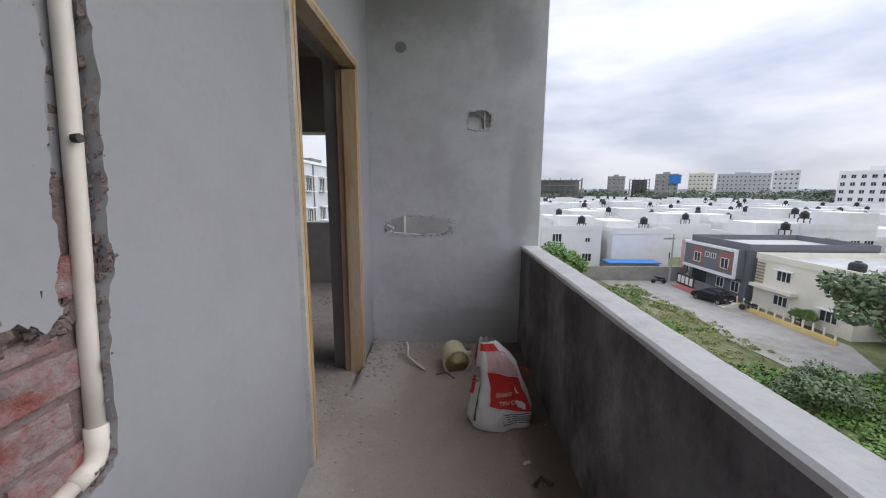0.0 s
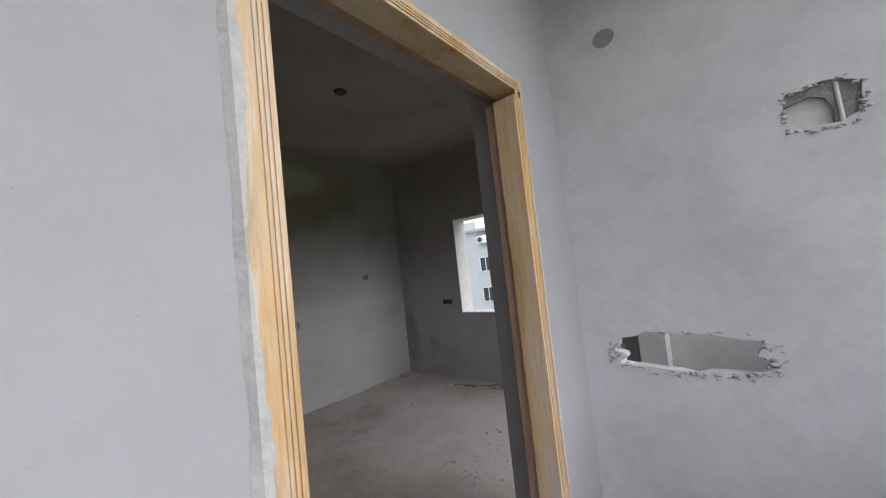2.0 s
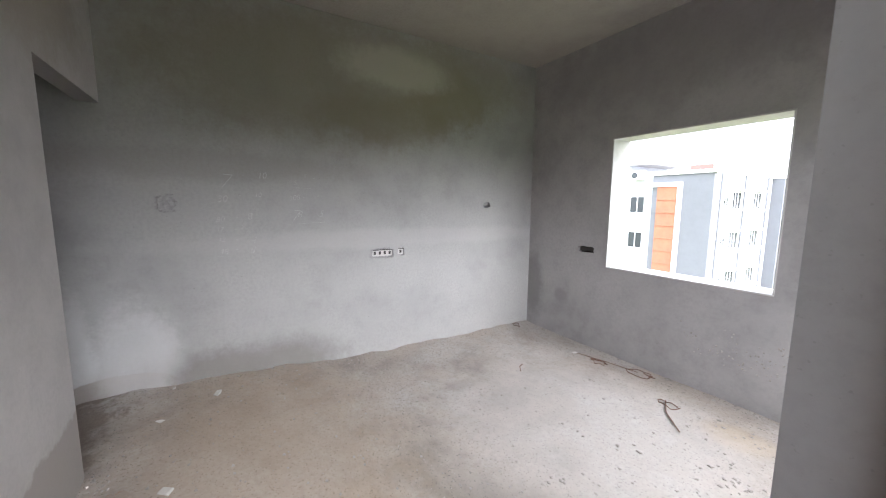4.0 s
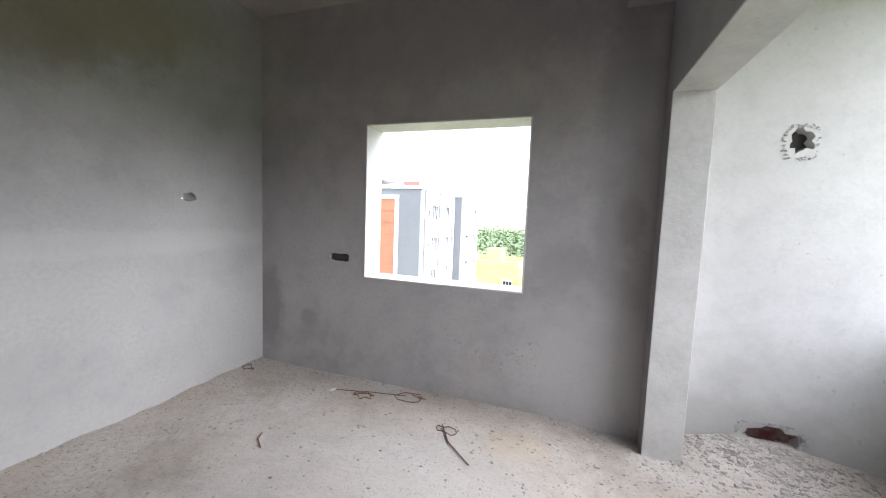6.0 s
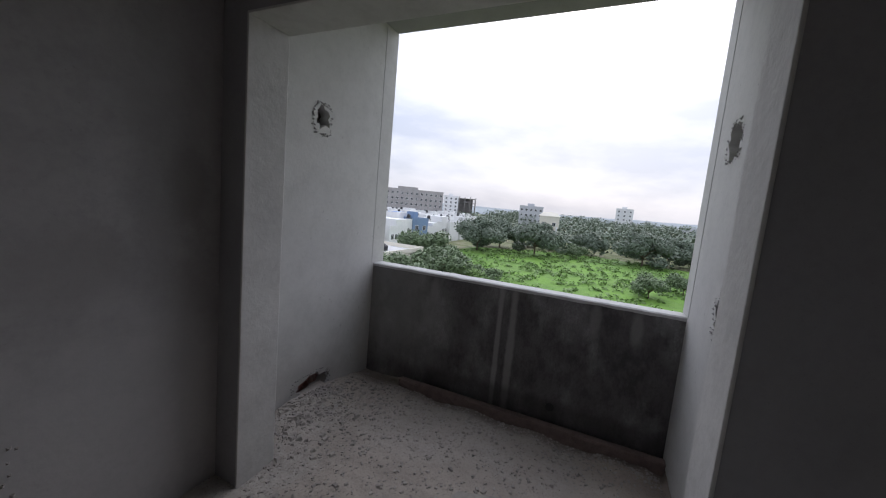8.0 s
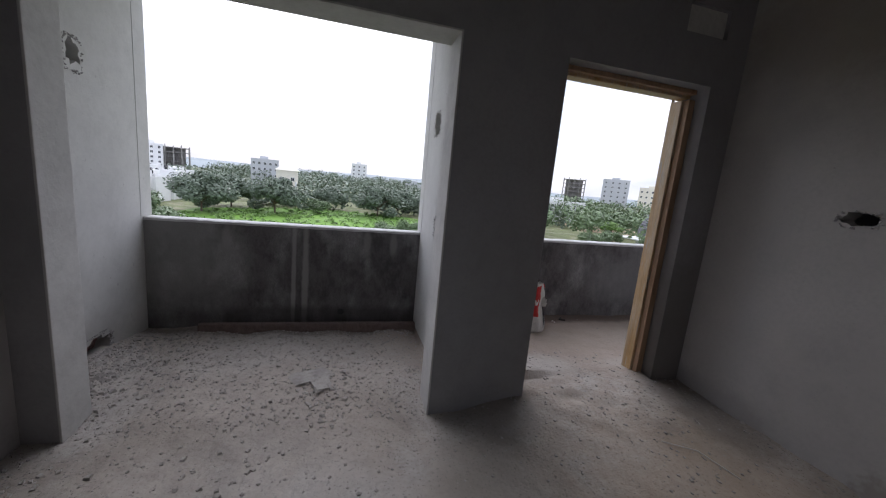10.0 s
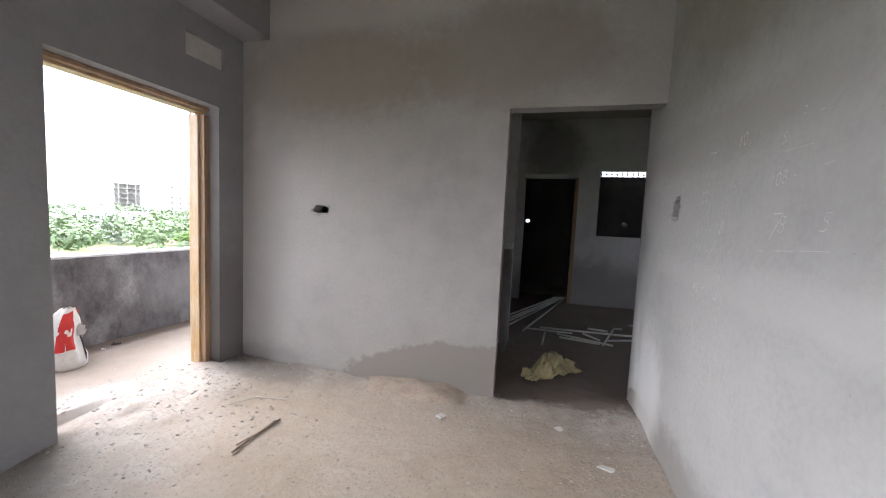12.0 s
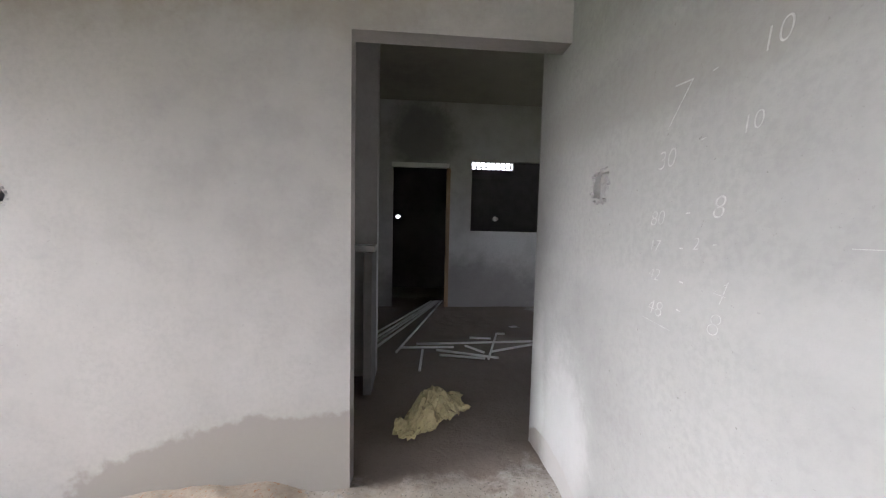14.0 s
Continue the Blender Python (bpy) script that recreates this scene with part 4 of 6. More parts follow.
# the bag, the tub and the curl of plastic
def cement_bag():
    b = thing("cement_bag", "torn white and red woven plastic bag standing on the floor", "bag", (0.935, 4.46, floor_height(0.935, 4.46)), 12)
    rr = random.Random(8)
    levels = ((0.0, 0.172, 0.115, 0, 0), (0.02, 0.185, 0.125, 0, 0), (0.10, 0.178, 0.12, 0, 0), (0.18, 0.15, 0.10, 0.0, 0.0), (0.26, 0.125, 0.085, -0.012, 0), (0.34, 0.112, 0.078, -0.03, 0),
              (0.40, 0.092, 0.066, -0.05, 0), (0.45, 0.068, 0.05, -0.072, 0), (0.49, 0.042, 0.034, -0.092, 0))
    n = 36
    bm = bmesh.new()
    rings = []
    for z, a, c, ox, oy in levels:
        ring = []
        for k in range(n):
            t = 2 * math.pi * k / n
            f = 1 + 0.16 * noise.noise((2.2 * math.cos(t), 2.2 * math.sin(t), z * 7)) + 0.085 * noise.noise((6 * math.cos(t), 6 * math.sin(t), z * 18))
            s = (abs(math.cos(t)) ** 2.8 + abs(math.sin(t)) ** 2.8) ** (-1 / 2.8)
            ring.append(bm.verts.new((ox + a * f * s * math.cos(t), oy + c * f * s * math.sin(t), z + 0.012 * noise.noise((3 * math.cos(t), 3 * math.sin(t), 9)) * (z > 0))))
        rings.append(ring)
    for q, s in zip(rings, rings[1:]):
        for k in range(n):
            f = bm.faces.new((q[k], q[(k + 1) % n], s[(k + 1) % n], s[k]))
    bm.faces.new(rings[0][::-1])
    part("sack_body", bm, M_sack, b, smooth=True)

    def patch(t0, t1, z0, z1, lift, slope=0.0):
        pb = bmesh.new()
        cols = 14
        rows = []
        for j in range(9):
            z = z0 + (z1 - z0) * j / 8
            row = []
            for i in range(cols + 1):
                t = t0 + (t1 - t0) * i / cols
                zz = z + slope * (i / cols - 0.5)
                zz = max(0.0, min(0.485, zz))
                for (za, aa, ca, xa, ya), (zb, ab, cb, xb, yb) in zip(levels, levels[1:]):
                    if za <= zz <= zb:
                        u = (zz - za) / (zb - za)
                        a, c, ox = aa + (ab - aa) * u, ca + (cb - ca) * u, xa + (xb - xa) * u
                f = 1 + 0.16 * noise.noise((2.2 * math.cos(t), 2.2 * math.sin(t), zz * 7)) + 0.085 * noise.noise((6 * math.cos(t), 6 * math.sin(t), zz * 18))
                s = (abs(math.cos(t)) ** 2.8 + abs(math.sin(t)) ** 2.8) ** (-1 / 2.8)
                row.append(pb.verts.new((ox + (a * f * s + lift) * math.cos(t), (c * f * s + lift) * math.sin(t), zz)))
            rows.append(row)
        for p, q in zip(rows, rows[1:]):
            for i in range(cols):
                pb.faces.new((p[i], p[i + 1], q[i + 1], q[i]))
        return pb

    red = part("printed_panel", patch(math.radians(236), math.radians(312), 0.125, 0.315, 0.005, -0.05), M_red, b, "red printed panel", smooth=True)
    part("torn_inside", patch(math.radians(238), math.radians(318), 0.315, 0.455, 0.004, -0.05), M_pink, b, "faded pink inside of the torn mouth", smooth=True)
    part("printed_back", patch(math.radians(120), math.radians(175), 0.16, 0.46, 0.005, 0.02), M_red, b, "red printed back panel", smooth=True)
    part("red_top", patch(math.radians(215), math.radians(292), 0.445, 0.483, 0.006), M_red, b, smooth=True)
    for k in range(5):
        part("print_line", patch(math.radians(262), math.radians(305), 0.045 + 0.013 * k, 0.049 + 0.013 * k, 0.005), M_ink, b)
    part("print_stripe", patch(math.radians(205), math.radians(211), 0.05, 0.26, 0.005), M_ink, b)
    m = Matrix.Translation((-0.075, -0.128, 0.215)) @ pose(0, 0, 0, 76, 0, 2)
    words = text_mesh("print_words", "QUALIT", 0.027, m, M_tub)
    words.parent = b
    words = text_mesh("print_words", "TRU CO", 0.030, Matrix.Translation((-0.055, -0.136, 0.168)) @ pose(0, 0, 0, 78, 0, 2), M_tub)
    words.parent = b
    loop = [(0.05 + 0.055 + 0.05 * math.cos(a), -0.03, 0.29 + 0.03 * math.sin(a)) for a in (math.pi * (1.1 - 1.6 * k / 12) for k in range(13))]
    part("cord", tube(loop, 0.004, 6), M_red, b, "looped red cord")
    for k in range(4):
        bm = bmesh.new()
        x = -0.10 - 0.02 * rr.random()
        z = 0.34 - 0.02 * k
        v = [bm.verts.new(p) for p in ((x, -0.03, z), (x - 0.05, -0.05 - 0.01 * k, z + 0.02), (x - 0.07, -0.04, z - 0.01), (x - 0.01, -0.02, z - 0.03))]
        bm.faces.new(v)
        bmesh.ops.solidify(bm, geom=bm.faces[:], thickness=0.002)
        part("torn_flap", bm, M_sack, b)


cement_bag()


def plastic_tub():
    b = thing("plastic_tub", "pale yellow plastic tub lying on its side with dried ochre inside", "tub", (0.665, 5.10, 0.098 + floor_height(0.665, 5.10)), 0)
    body = lathe(((0.085, 0.0), (0.105, 0.015), (0.113, 0.10), (0.118, 0.19), (0.124, 0.20), (0.124, 0.215), (0.108, 0.215), (0.100, 0.16)), 28)
    bmesh.ops.scale(body, vec=(0.84, 0.84, 0.84), verts=body.verts[:])
    bmesh.ops.transform(body, matrix=pose(0, 0.08, 0, 100, 0, 12), verts=body.verts[:])
    part("shell", body, M_tub, b, smooth=True)
    fill = lathe(((0.109, 0.212), (0.095, 0.209), (0.04, 0.206), (0.0002, 0.205)), 24)
    bmesh.ops.scale(fill, vec=(0.84, 0.84, 0.84), verts=fill.verts[:])
    bmesh.ops.transform(fill, matrix=pose(0, 0.08, 0, 100, 0, 12), verts=fill.verts[:])
    part("dried_fill", fill, M_ochre, b, "cracked ochre residue", smooth=True)
    part("lug", box((0.098, -0.03, 0.005), (0.142, -0.01, 0.03), 0.006), M_tub, b)


plastic_tub()
curl = [(0.30 + 0.02 * math.sin(k * 0.5), 5.28 - 0.024 * k, 0.045 + floor_height(0.3, 5.2) + 0.05 * math.cos(k * 0.33)) for k in range(5)] + [(0.33 + 0.028 * k, 5.15 - 0.03 * k, 0.04 - 0.006 * k + floor_height(0.4, 5.1)) for k in range(6)]
tagged(to_object("plastic_strip", tube(curl, 0.013, 6, 0.008), M_plate, smooth=True), "pale curled strip of plastic offcut on the floor", "offcut")


# ---- chalk figures on the west wall ----
def chalk_note():
    c = thing("chalk_writing", "faint white chalk sums written on the plaster", "writing")
    base = facing_x(XW + 0.0015)
    slant = Matrix(((1, 0.22, 0, 0), (0, 1, 0, 0), (0, 0, 1, 0), (0, 0, 0, 1)))
    for word, y, z, size, turn in (("7", 4.43, 1.565, 0.19, -4), ("-", 4.60, 1.655, 0.08, 6), ("10", 4.725, 1.655, 0.07, 6), ("30", 4.425, 1.46, 0.075, 4), ("-", 4.575, 1.492, 0.10, 8), ("10", 4.695, 1.50, 0.055, 8),
                                   ("80", 4.408, 1.30, 0.062, 3), ("-", 4.545, 1.318, 0.07, 4), ("8", 4.632, 1.318, 0.078, 4), ("17", 4.41, 1.225, 0.048, 2), ("-", 4.53, 1.228, 0.06, 0), ("2", 4.58, 1.24, 0.046, 4), ("-", 4.64, 1.245, 0.05, 6),
                                   ("42", 4.412, 1.143, 0.052, -3), ("-", 4.535, 1.138, 0.07, -6), ("4", 4.642, 1.12, 0.092, -6), ("48", 4.414, 1.04, 0.068, -3), ("-", 4.53, 1.062, 0.07, -10), ("8", 4.635, 1.042, 0.085, -4),
                                   ("108", 4.962, 1.476, 0.062, 8), ("-", 5.07, 1.488, 0.085, 2), ("7", 4.967, 1.30, 0.15, -2), ("8", 5.022, 1.332, 0.085, -4), ("5", 5.004, 1.612, 0.055, 8), ("2", 5.09, 1.682, 0.038, 3), ("-", 5.155, 1.655, 0.09, 4),
                                   ("5", 5.205, 1.338, 0.085, -4)):
        m = base @ Matrix.Translation((y, z, 0)) @ pose(0, 0, 0, 0, 0, turn) @ slant
        text_mesh("chalk_figure", word, size, m, M_chalk, 0.0003, (-0.020 if size < 0.08 else -0.036) * size).parent = c
    for (a0, z0), (a1, z1) in (((4.40, 1.022), (4.52, 1.012)), ((5.02, 1.59), (5.15, 1.588)), ((4.92, 1.267), (4.97, 1.268)), ((5.02, 1.274), (5.12, 1.279)), ((5.15, 1.282), (5.26, 1.287)), ((5.20, 1.52), (5.24, 1.525))):
        d = Vector((a1 - a0, z1 - z0)).normalized() * 0.0008
        bm = bmesh.new()
        v = [bm.verts.new((XW + 0.002, p, q)) for p, q in ((a0 - d.y, z0 + d.x), (a1 - d.y, z1 + d.x), (a1 + d.y, z1 - d.x), (a0 + d.y, z0 - d.x))]
        bm.faces.new(v)
        part("chalk_stroke", bm, M_chalk, c)


chalk_note()


# ---- scraps on the room's floor ----
def wire_coil(name, x, y, r, turns, seed, label):
    rr = random.Random(seed)
    pts = []
    for k in range(int(turns * 12)):
        a = 2 * math.pi * k / 12
        q = r * (0.6 + 0.5 * rr.random())
        px, py = x + q * math.cos(a), y + 0.6 * q * math.sin(a)
        pts.append((px, py, floor_height(px, py) + 0.008 + 0.02 * rr.random()))
    tagged(to_object(name, tube(pts, 0.0035, 5), M_rust), label, "wire", "wire scraps on the floor")


wire_coil("wire_scrap", -2.205, 7.53, 0.09, 1.6, 1, "loop of rusty binding wire on the floor")
wire_coil("wire_scrap", -1.86, 7.64, 0.13, 1.4, 2, "tangle of rusty binding wire by the wall")
wire_coil("wire_scrap", -1.44, 7.33, 0.08, 1.2, 3, "bent rusty wire on the dusty floor")
wire_coil("wire_scrap", -3.42, 7.56, 0.06, 1.2, 4, "small loop of rusty wire in the corner")
for pts, nm, lab, rad, ma in ((((-1.50, 7.40), (-1.40, 7.22), (-1.22, 7.05)), "wire_scrap", "length of rusty wire on the floor", 0.004, M_rust),
                              (((-2.55, 6.86), (-2.52, 6.80), (-2.44, 6.74)), "wire_scrap", "short rusty wire on the floor", 0.004, M_rust),
                              (((-2.49, 7.54), (-2.2, 7.61), (-1.9, 7.67)), "wire_scrap", "thin wire along the wall's foot", 0.003, M_rust),
                              (((-1.19, 4.86), (-1.2, 4.7), (-1.23, 4.52)), "stick", "thin dry stick on the dusty floor", 0.006, M_twig),
                              (((-1.16, 4.80), (-1.20, 4.66), (-1.21, 4.54)), "stick", "thin dry stick on the dusty floor", 0.004, M_twig),
                              (((-0.8, 4.5), (-0.9, 4.35), (-1.1, 4.3)), "string", "pale tangled string on the floor", 0.003, M_plate),
                              (((0.55, 4.95), (0.62, 4.98), (0.68, 4.9)), "wire_scrap", "bit of dark wire on the walkway floor", 0.004, M_darkmetal),
                              (((1.02, 3.95), (1.06, 4.0), (1.10, 3.96)), "offcut", "dark scrap lying by the parapet", 0.010, M_darkmetal)):
    tagged(to_object(nm, tube([(x, y, floor_height(x, y) + rad + 0.004) for x, y in pts], rad, 6), ma), lab, "wire" if nm == "wire_scrap" else "debris")


def scrap(x, y, w, d, material, name, label, seed):
    rr = random.Random(seed)
    bm = bmesh.new()
    cuboid(bm, (-w / 2, -d / 2, 0), (w / 2, d / 2, 0.006))
    for v in bm.verts:
        v.co += Vector((rr.uniform(-0.2, 0.2) * w, rr.uniform(-0.2, 0.2) * d, rr.uniform(0, 0.006)))
    ob = to_object(name, bm, material)
    ob.matrix_world = pose(x, y, floor_height(x, y) + 0.001, 0, 0, rr.uniform(0, 180))
    tagged(ob, label, "debris")


scrap(-2.97, 4.03, 0.05, 0.03, M_paper, "paper_scrap", "small white paper scrap on the floor", 1)
scrap(-2.49, 7.53, 0.05, 0.04, M_paper, "plaster_chip", "pale plaster chip by the wall", 2)
scrap(-2.2, 4.15, 0.06, 0.04, M_plate, "plaster_chip", "pale plaster chip on the floor", 3)
scrap(-3.2, 4.35, 0.07, 0.03, M_plate, "plaster_chip", "pale plaster chip by the wall", 4)
scrap(0.28, 6.50, 0.22, 0.12, M_rubble, "mortar_slab", "flat broken slab of dried mortar", 5)
scrap(0.14, 6.42, 0.15, 0.1, M_rubble, "mortar_slab", "flat broken slab of dried mortar", 6)
scrap(1.02, 4.1, 0.04, 0.012, M_paper, "paper_scrap", "white scrap on the walkway floor", 7)


def sand_heap():
    bm = bmesh.new()
    n = 26
    rows = []
    for j in range(13):
        rows.append([])
        for i in range(n + 1):
            x, y = -2.45 + 0.95 * i / n, YS + 0.30 * j / 12
            u, v = (i / n - 0.55) / 0.45, j / 12
            z = 0.05 * max(0, 1 - u * u) * max(0, 1 - v * v) * (0.8 + 0.5 * noise.noise((x * 7, y * 7, 3))) - 0.006 + floor_height(x, y)
            rows[-1].append(bm.verts.new((x, y, z)))
    for a, b in zip(rows, rows[1:]):
        for i in range(n):
            bm.faces.new((a[i], a[i + 1], b[i + 1], b[i]))
    ob = to_object("sand_heap", bm, M_sand, smooth=True)
    tagged(ob, "low heap of reddish sand against the wall", "sand", kind="stuff")


sand_heap()


def rubble():
    rr = random.Random(77)
    verts, faces = [], []

    def stone(x, y, s):
        z = floor_height(x, y)
        base = len(verts)
        a = rr.random() * 6.28
        for k, (px, py, pz) in enumerate(((-1, -1, -0.4), (1, -0.8, -0.4), (0.9, 1, -0.4), (-0.9, 0.8, -0.4), (-0.6, -0.6, 0.6), (0.6, -0.5, 0.7), (0.5, 0.6, 0.55), (-0.55, 0.5, 0.65))):
            q = s * rr.uniform(0.65, 1.25)
            ux, uy = px * math.cos(a) - py * math.sin(a), px * math.sin(a) + py * math.cos(a)
            verts.append((x + ux * q, y + uy * q * 0.8, z + pz * q * 0.7))
        for f in ((4, 5, 6, 7), (0, 1, 5, 4), (1, 2, 6, 5), (2, 3, 7, 6), (3, 0, 4, 7)):
            faces.append([base + i for i in f])

    def size(big=1.0):
        return big * min(0.016, 0.0020 / (0.08 + rr.random()) ** 0.95)

    for _ in range(9500):                                   # balcony
        y = rr.uniform(END1 + 0.02, YB - 0.02)
        x = rr.uniform(XE, 1.1)
        stone(x, y, size(0.78))
    for _ in range(1300):
        stone(rr.gauss(0.45, 0.3), YB - abs(rr.gauss(0, 0.18)) - 0.02, size(1.6))
    for _ in range(9000):                                   # room
        x, y = rr.uniform(XW + 0.02, XE), rr.uniform(YS + 0.02, YN - 0.02)
        if rr.random() < 0.35 + 0.65 * (x + 3.5) / 3.3 * (0.4 + 0.6 * (y - 3.7) / 4):
            stone(x, y, size(0.72))
    for _ in range(900):                                    # foot of the walls
        w = rr.choice((0, 1, 2, 2))
        e = abs(rr.gauss(0, 0.06)) + 0.01
        if w == 0:
            x, y = XW + e, rr.uniform(YS, YN)
        elif w == 1:
            x, y = rr.uniform(SX, XE), YS + e
        else:
            x, y = rr.uniform(XW, XE), YN - e
        stone(x, y, size(1.0))
    for _ in range(1100):                                   # walkway, by the door and the end wall
        x, y = rr.uniform(0.02, PXI - 0.03), rr.uniform(2.2, END0 - 0.02)
        near = math.exp(-(x / 0.25) ** 2) + math.exp(-((END0 - y) / 0.2) ** 2)
        if rr.random() < 0.08 + near:
            stone(x, y, size(0.9))
    for _ in range(520):                                    # broken plaster along the end wall and round the door's foot
        if rr.random() < 0.5:
            stone(rr.uniform(0.02, 0.85), END0 - 0.02 - abs(rr.gauss(0, 0.09)), size(1.35))
        else:
            stone(0.02 + abs(rr.gauss(0, 0.13)), rr.gauss(5.15, 0.16), size(1.35))
    for _ in range(500):
        stone(rr.gauss(-0.12, 0.3), rr.gauss(4.45, 0.4), size(0.9))
    for _ in range(26):
        cx, cy = rr.uniform(-0.9, 1.0), rr.uniform(5.8, 7.6)
        for _ in range(rr.randrange(4, 16)):                # loose clusters
            stone(cx + rr.gauss(0, 0.06), cy + rr.gauss(0, 0.06), rr.uniform(0.006, 0.018))
    for _ in range(420):                                    # crushed heap by the broken slabs
        stone(rr.gauss(0.12, 0.16), rr.gauss(6.40, 0.11), size(1.3))
    for _ in range(30):
        stone(rr.uniform(-1.4, 1.0), rr.uniform(5.9, 7.6), rr.uniform(0.012, 0.022))
    for _ in range(700):                                    # dirt along the kerb and the parapet's foot
        stone(1.04 + rr.gauss(0, 0.05), rr.uniform(END1, YB), size(1.2))
    for _ in range(420):                                    # sweepings heaped before the door
        stone(rr.gauss(-0.75, 0.35), rr.gauss(4.45, 0.22), size(0.8))
    me = bpy.data.meshes.new("rubble")
    me.from_pydata(verts, [], faces)
    me.materials.append(M_rubble)
    tagged(new("rubble", me), "scattered mortar crumbs and small stones", "rubble", kind="stuff")


rubble()


def spatter(name, cx, cz, n, seed):
    rr = random.Random(seed)
    verts, faces = [], []
    for _ in range(n):
        a = rr.uniform(0.2, 2.6)
        q = rr.gauss(0.22, 0.05)
        x, z, s = cx + q * math.cos(-a), cz + q * math.sin(-a) + rr.gauss(0, 0.03), rr.uniform(0.002, 0.007)
        b = len(verts)
        verts += [(x - s, YN, z - s), (x + s, YN, z - s), (x + s, YN, z + s), (x - s, YN, z + s), (x, YN - s * 1.3, z)]
        faces += [(b, b + 1, b + 4), (b + 1, b + 2, b + 4), (b + 2, b + 3, b + 4), (b + 3, b, b + 4)]
    me = bpy.data.meshes.new(name)
    me.from_pydata(verts, [], faces)
    me.materials.append(M_rubble)
    tagged(new(name, me), "dried mortar spatter stuck to the wall", "mortar", kind="stuff")


spatter("mortar_spatter", -1.15, 0.50, 70, 5)
spatter("mortar_spatter", -1.45, 0.52, 30, 6)


# ---- the dark hall: conduits, a sack ----
def conduit(a, b, r, material, label, group):
    ob = to_object("conduit_pipe", tube((a, b), r, 10), material, smooth=True)
    tagged(ob, label, "pipe", group)


LOOSE = ((-2.67, 1.80, -3.22, 1.82), (-2.84, 1.72, -4.30, 1.66), (-2.86, 2.42, -2.90, 1.88), (-3.04, 1.88, -3.62, 2.13), (-3.06, 2.04, -3.48, 2.16), (-3.34, 1.80, -3.51, 1.96), (-3.52, 2.13, -3.77, 1.37),
         (-3.77, 1.37, -3.86, 1.40), (-3.43, 1.54, -3.67, 1.52), (-3.58, 1.94, -4.10, 1.74))
for k, (a, b, c, d) in enumerate(LOOSE):
    conduit((a, b, 0.018 + 0.008 * (k % 3)), (c, d, 0.018 + 0.008 * ((k + 1) % 3)), 0.0115, M_conduit, "short white plastic conduit lying on the floor", "cut conduits on the hall floor")
for k, (a, b, c, d) in enumerate(((-2.33, 2.1, -3.20, -0.05), (-2.28, 1.98, -3.17, -0.05), (-2.24, 1.9, -3.13, -0.05), (-2.20, 1.75, -3.08, -0.05), (-2.64, 1.95, -3.24, -0.05))):
    conduit((a, b, 0.025), (c, d, 0.10), 0.0125, M_conduit_old, "long dusty conduit leaning across the floor", "long conduits in the hall")


def empty_sack():
    s = thing("woven_sack", "crumpled yellow woven plastic sack dropped on the floor", "sack", (-2.93, 3.17, 0.02), 0)
    bm = bmesh.new()
    n = 26
    rows = []
    for j in range(n + 1):
        rows.append([])
        for i in range(n + 1):
            u, v = i / n - 0.5, j / n - 0.5
            w = 0.36 * (0.35 + 0.65 * max(0, 0.5 + v) ** 0.7)
            x = -0.02 + u * w + 0.10 * v * v - (0.10 if v < -0.2 else 0) * (-v - 0.2) * 2
            y = -v * 0.52 + 0.05
            z = 0.012 + 0.24 * max(0, 0.55 - 2.2 * u * u - 2.6 * (v - 0.15) ** 2) + 0.07 * abs(noise.noise((u * 5, v * 5, 2))) + 0.045 * abs(noise.noise((u * 9, v * 9, 6)))
            rows[-1].append(bm.verts.new((x + 0.02 * noise.noise((u * 7, v * 7, 1)), -y + 0.02 * noise.noise((u * 7, v * 7, 8)), z)))
    for a, b in zip(rows, rows[1:]):
        for i in range(n):
            bm.faces.new((a[i], a[i + 1], b[i + 1], b[i]))
    bmesh.ops.rotate(bm, verts=bm.verts[:], matrix=Matrix.Rotation(radians(150), 3, "Z"))
    part("sheet", bm, M_yellowsack, s, smooth=False)
    bm = bmesh.new()
    v = []
    for k in range(14):
        a = 2 * math.pi * k / 14
        v.append(bm.verts.new((-0.16 + 0.075 * math.cos(a) * (1 + 0.3 * noise.noise((k, 0, 0))), -0.22 + 0.05 * math.sin(a), 0.05 + 0.03 * noise.noise((k * 0.7, 2, 0)))))
    c = bm.verts.new((-0.14, -0.2, 0.09))
    for k in range(14):
        bm.faces.new((v[k], v[(k + 1) % 14], c))
    part("mouth", bm, M_yellowsack, s)
    part("tie", tube([(-0.12 - 0.06 * math.sin(k), -0.20 + 0.03 * k * 0.4, 0.05 + 0.02 * math.cos(k * 1.7)) for k in range(9)], 0.005, 5), M_twig, s, "brown string tie")


empty_sack()
scrap(-4.08, 1.01, 0.09, 0.07, M_paper, "paper_scrap", "white scrap on the hall floor", 9)


# ---- outdoors: ground, field, road ----
def sheet(name, loop, z, material, label, category):
    bm = bmesh.new()
    bm.faces.new([bm.verts.new((x, y, z)) for x, y in loop])
    return tagged(to_object(name, bm, material), label, category, kind="structure")


sheet("ground", [(-3500, -3500), (3500, -3500), (3500, 3500), (-3500, 3500)], GROUND, M_ground, "scrubby green and brown ground", "ground")
sheet("field", [(46, 24), (60, 40), (84, 47), (112, 46), (126, 30), (132, 8), (124, -16), (98, -26), (74, -20), (52, -12), (42, 6)], GROUND + 0.06, M_field, "bright green overgrown field", "field")
sheet("road", [(25.5, 22), (29.5, 24), (33.5, 31), (33.2, 52.8), (22, 52.8), (22.5, 47), (26, 40), (24.5, 32)], GROUND + 0.05, M_road, "broken pale concrete lane", "road")
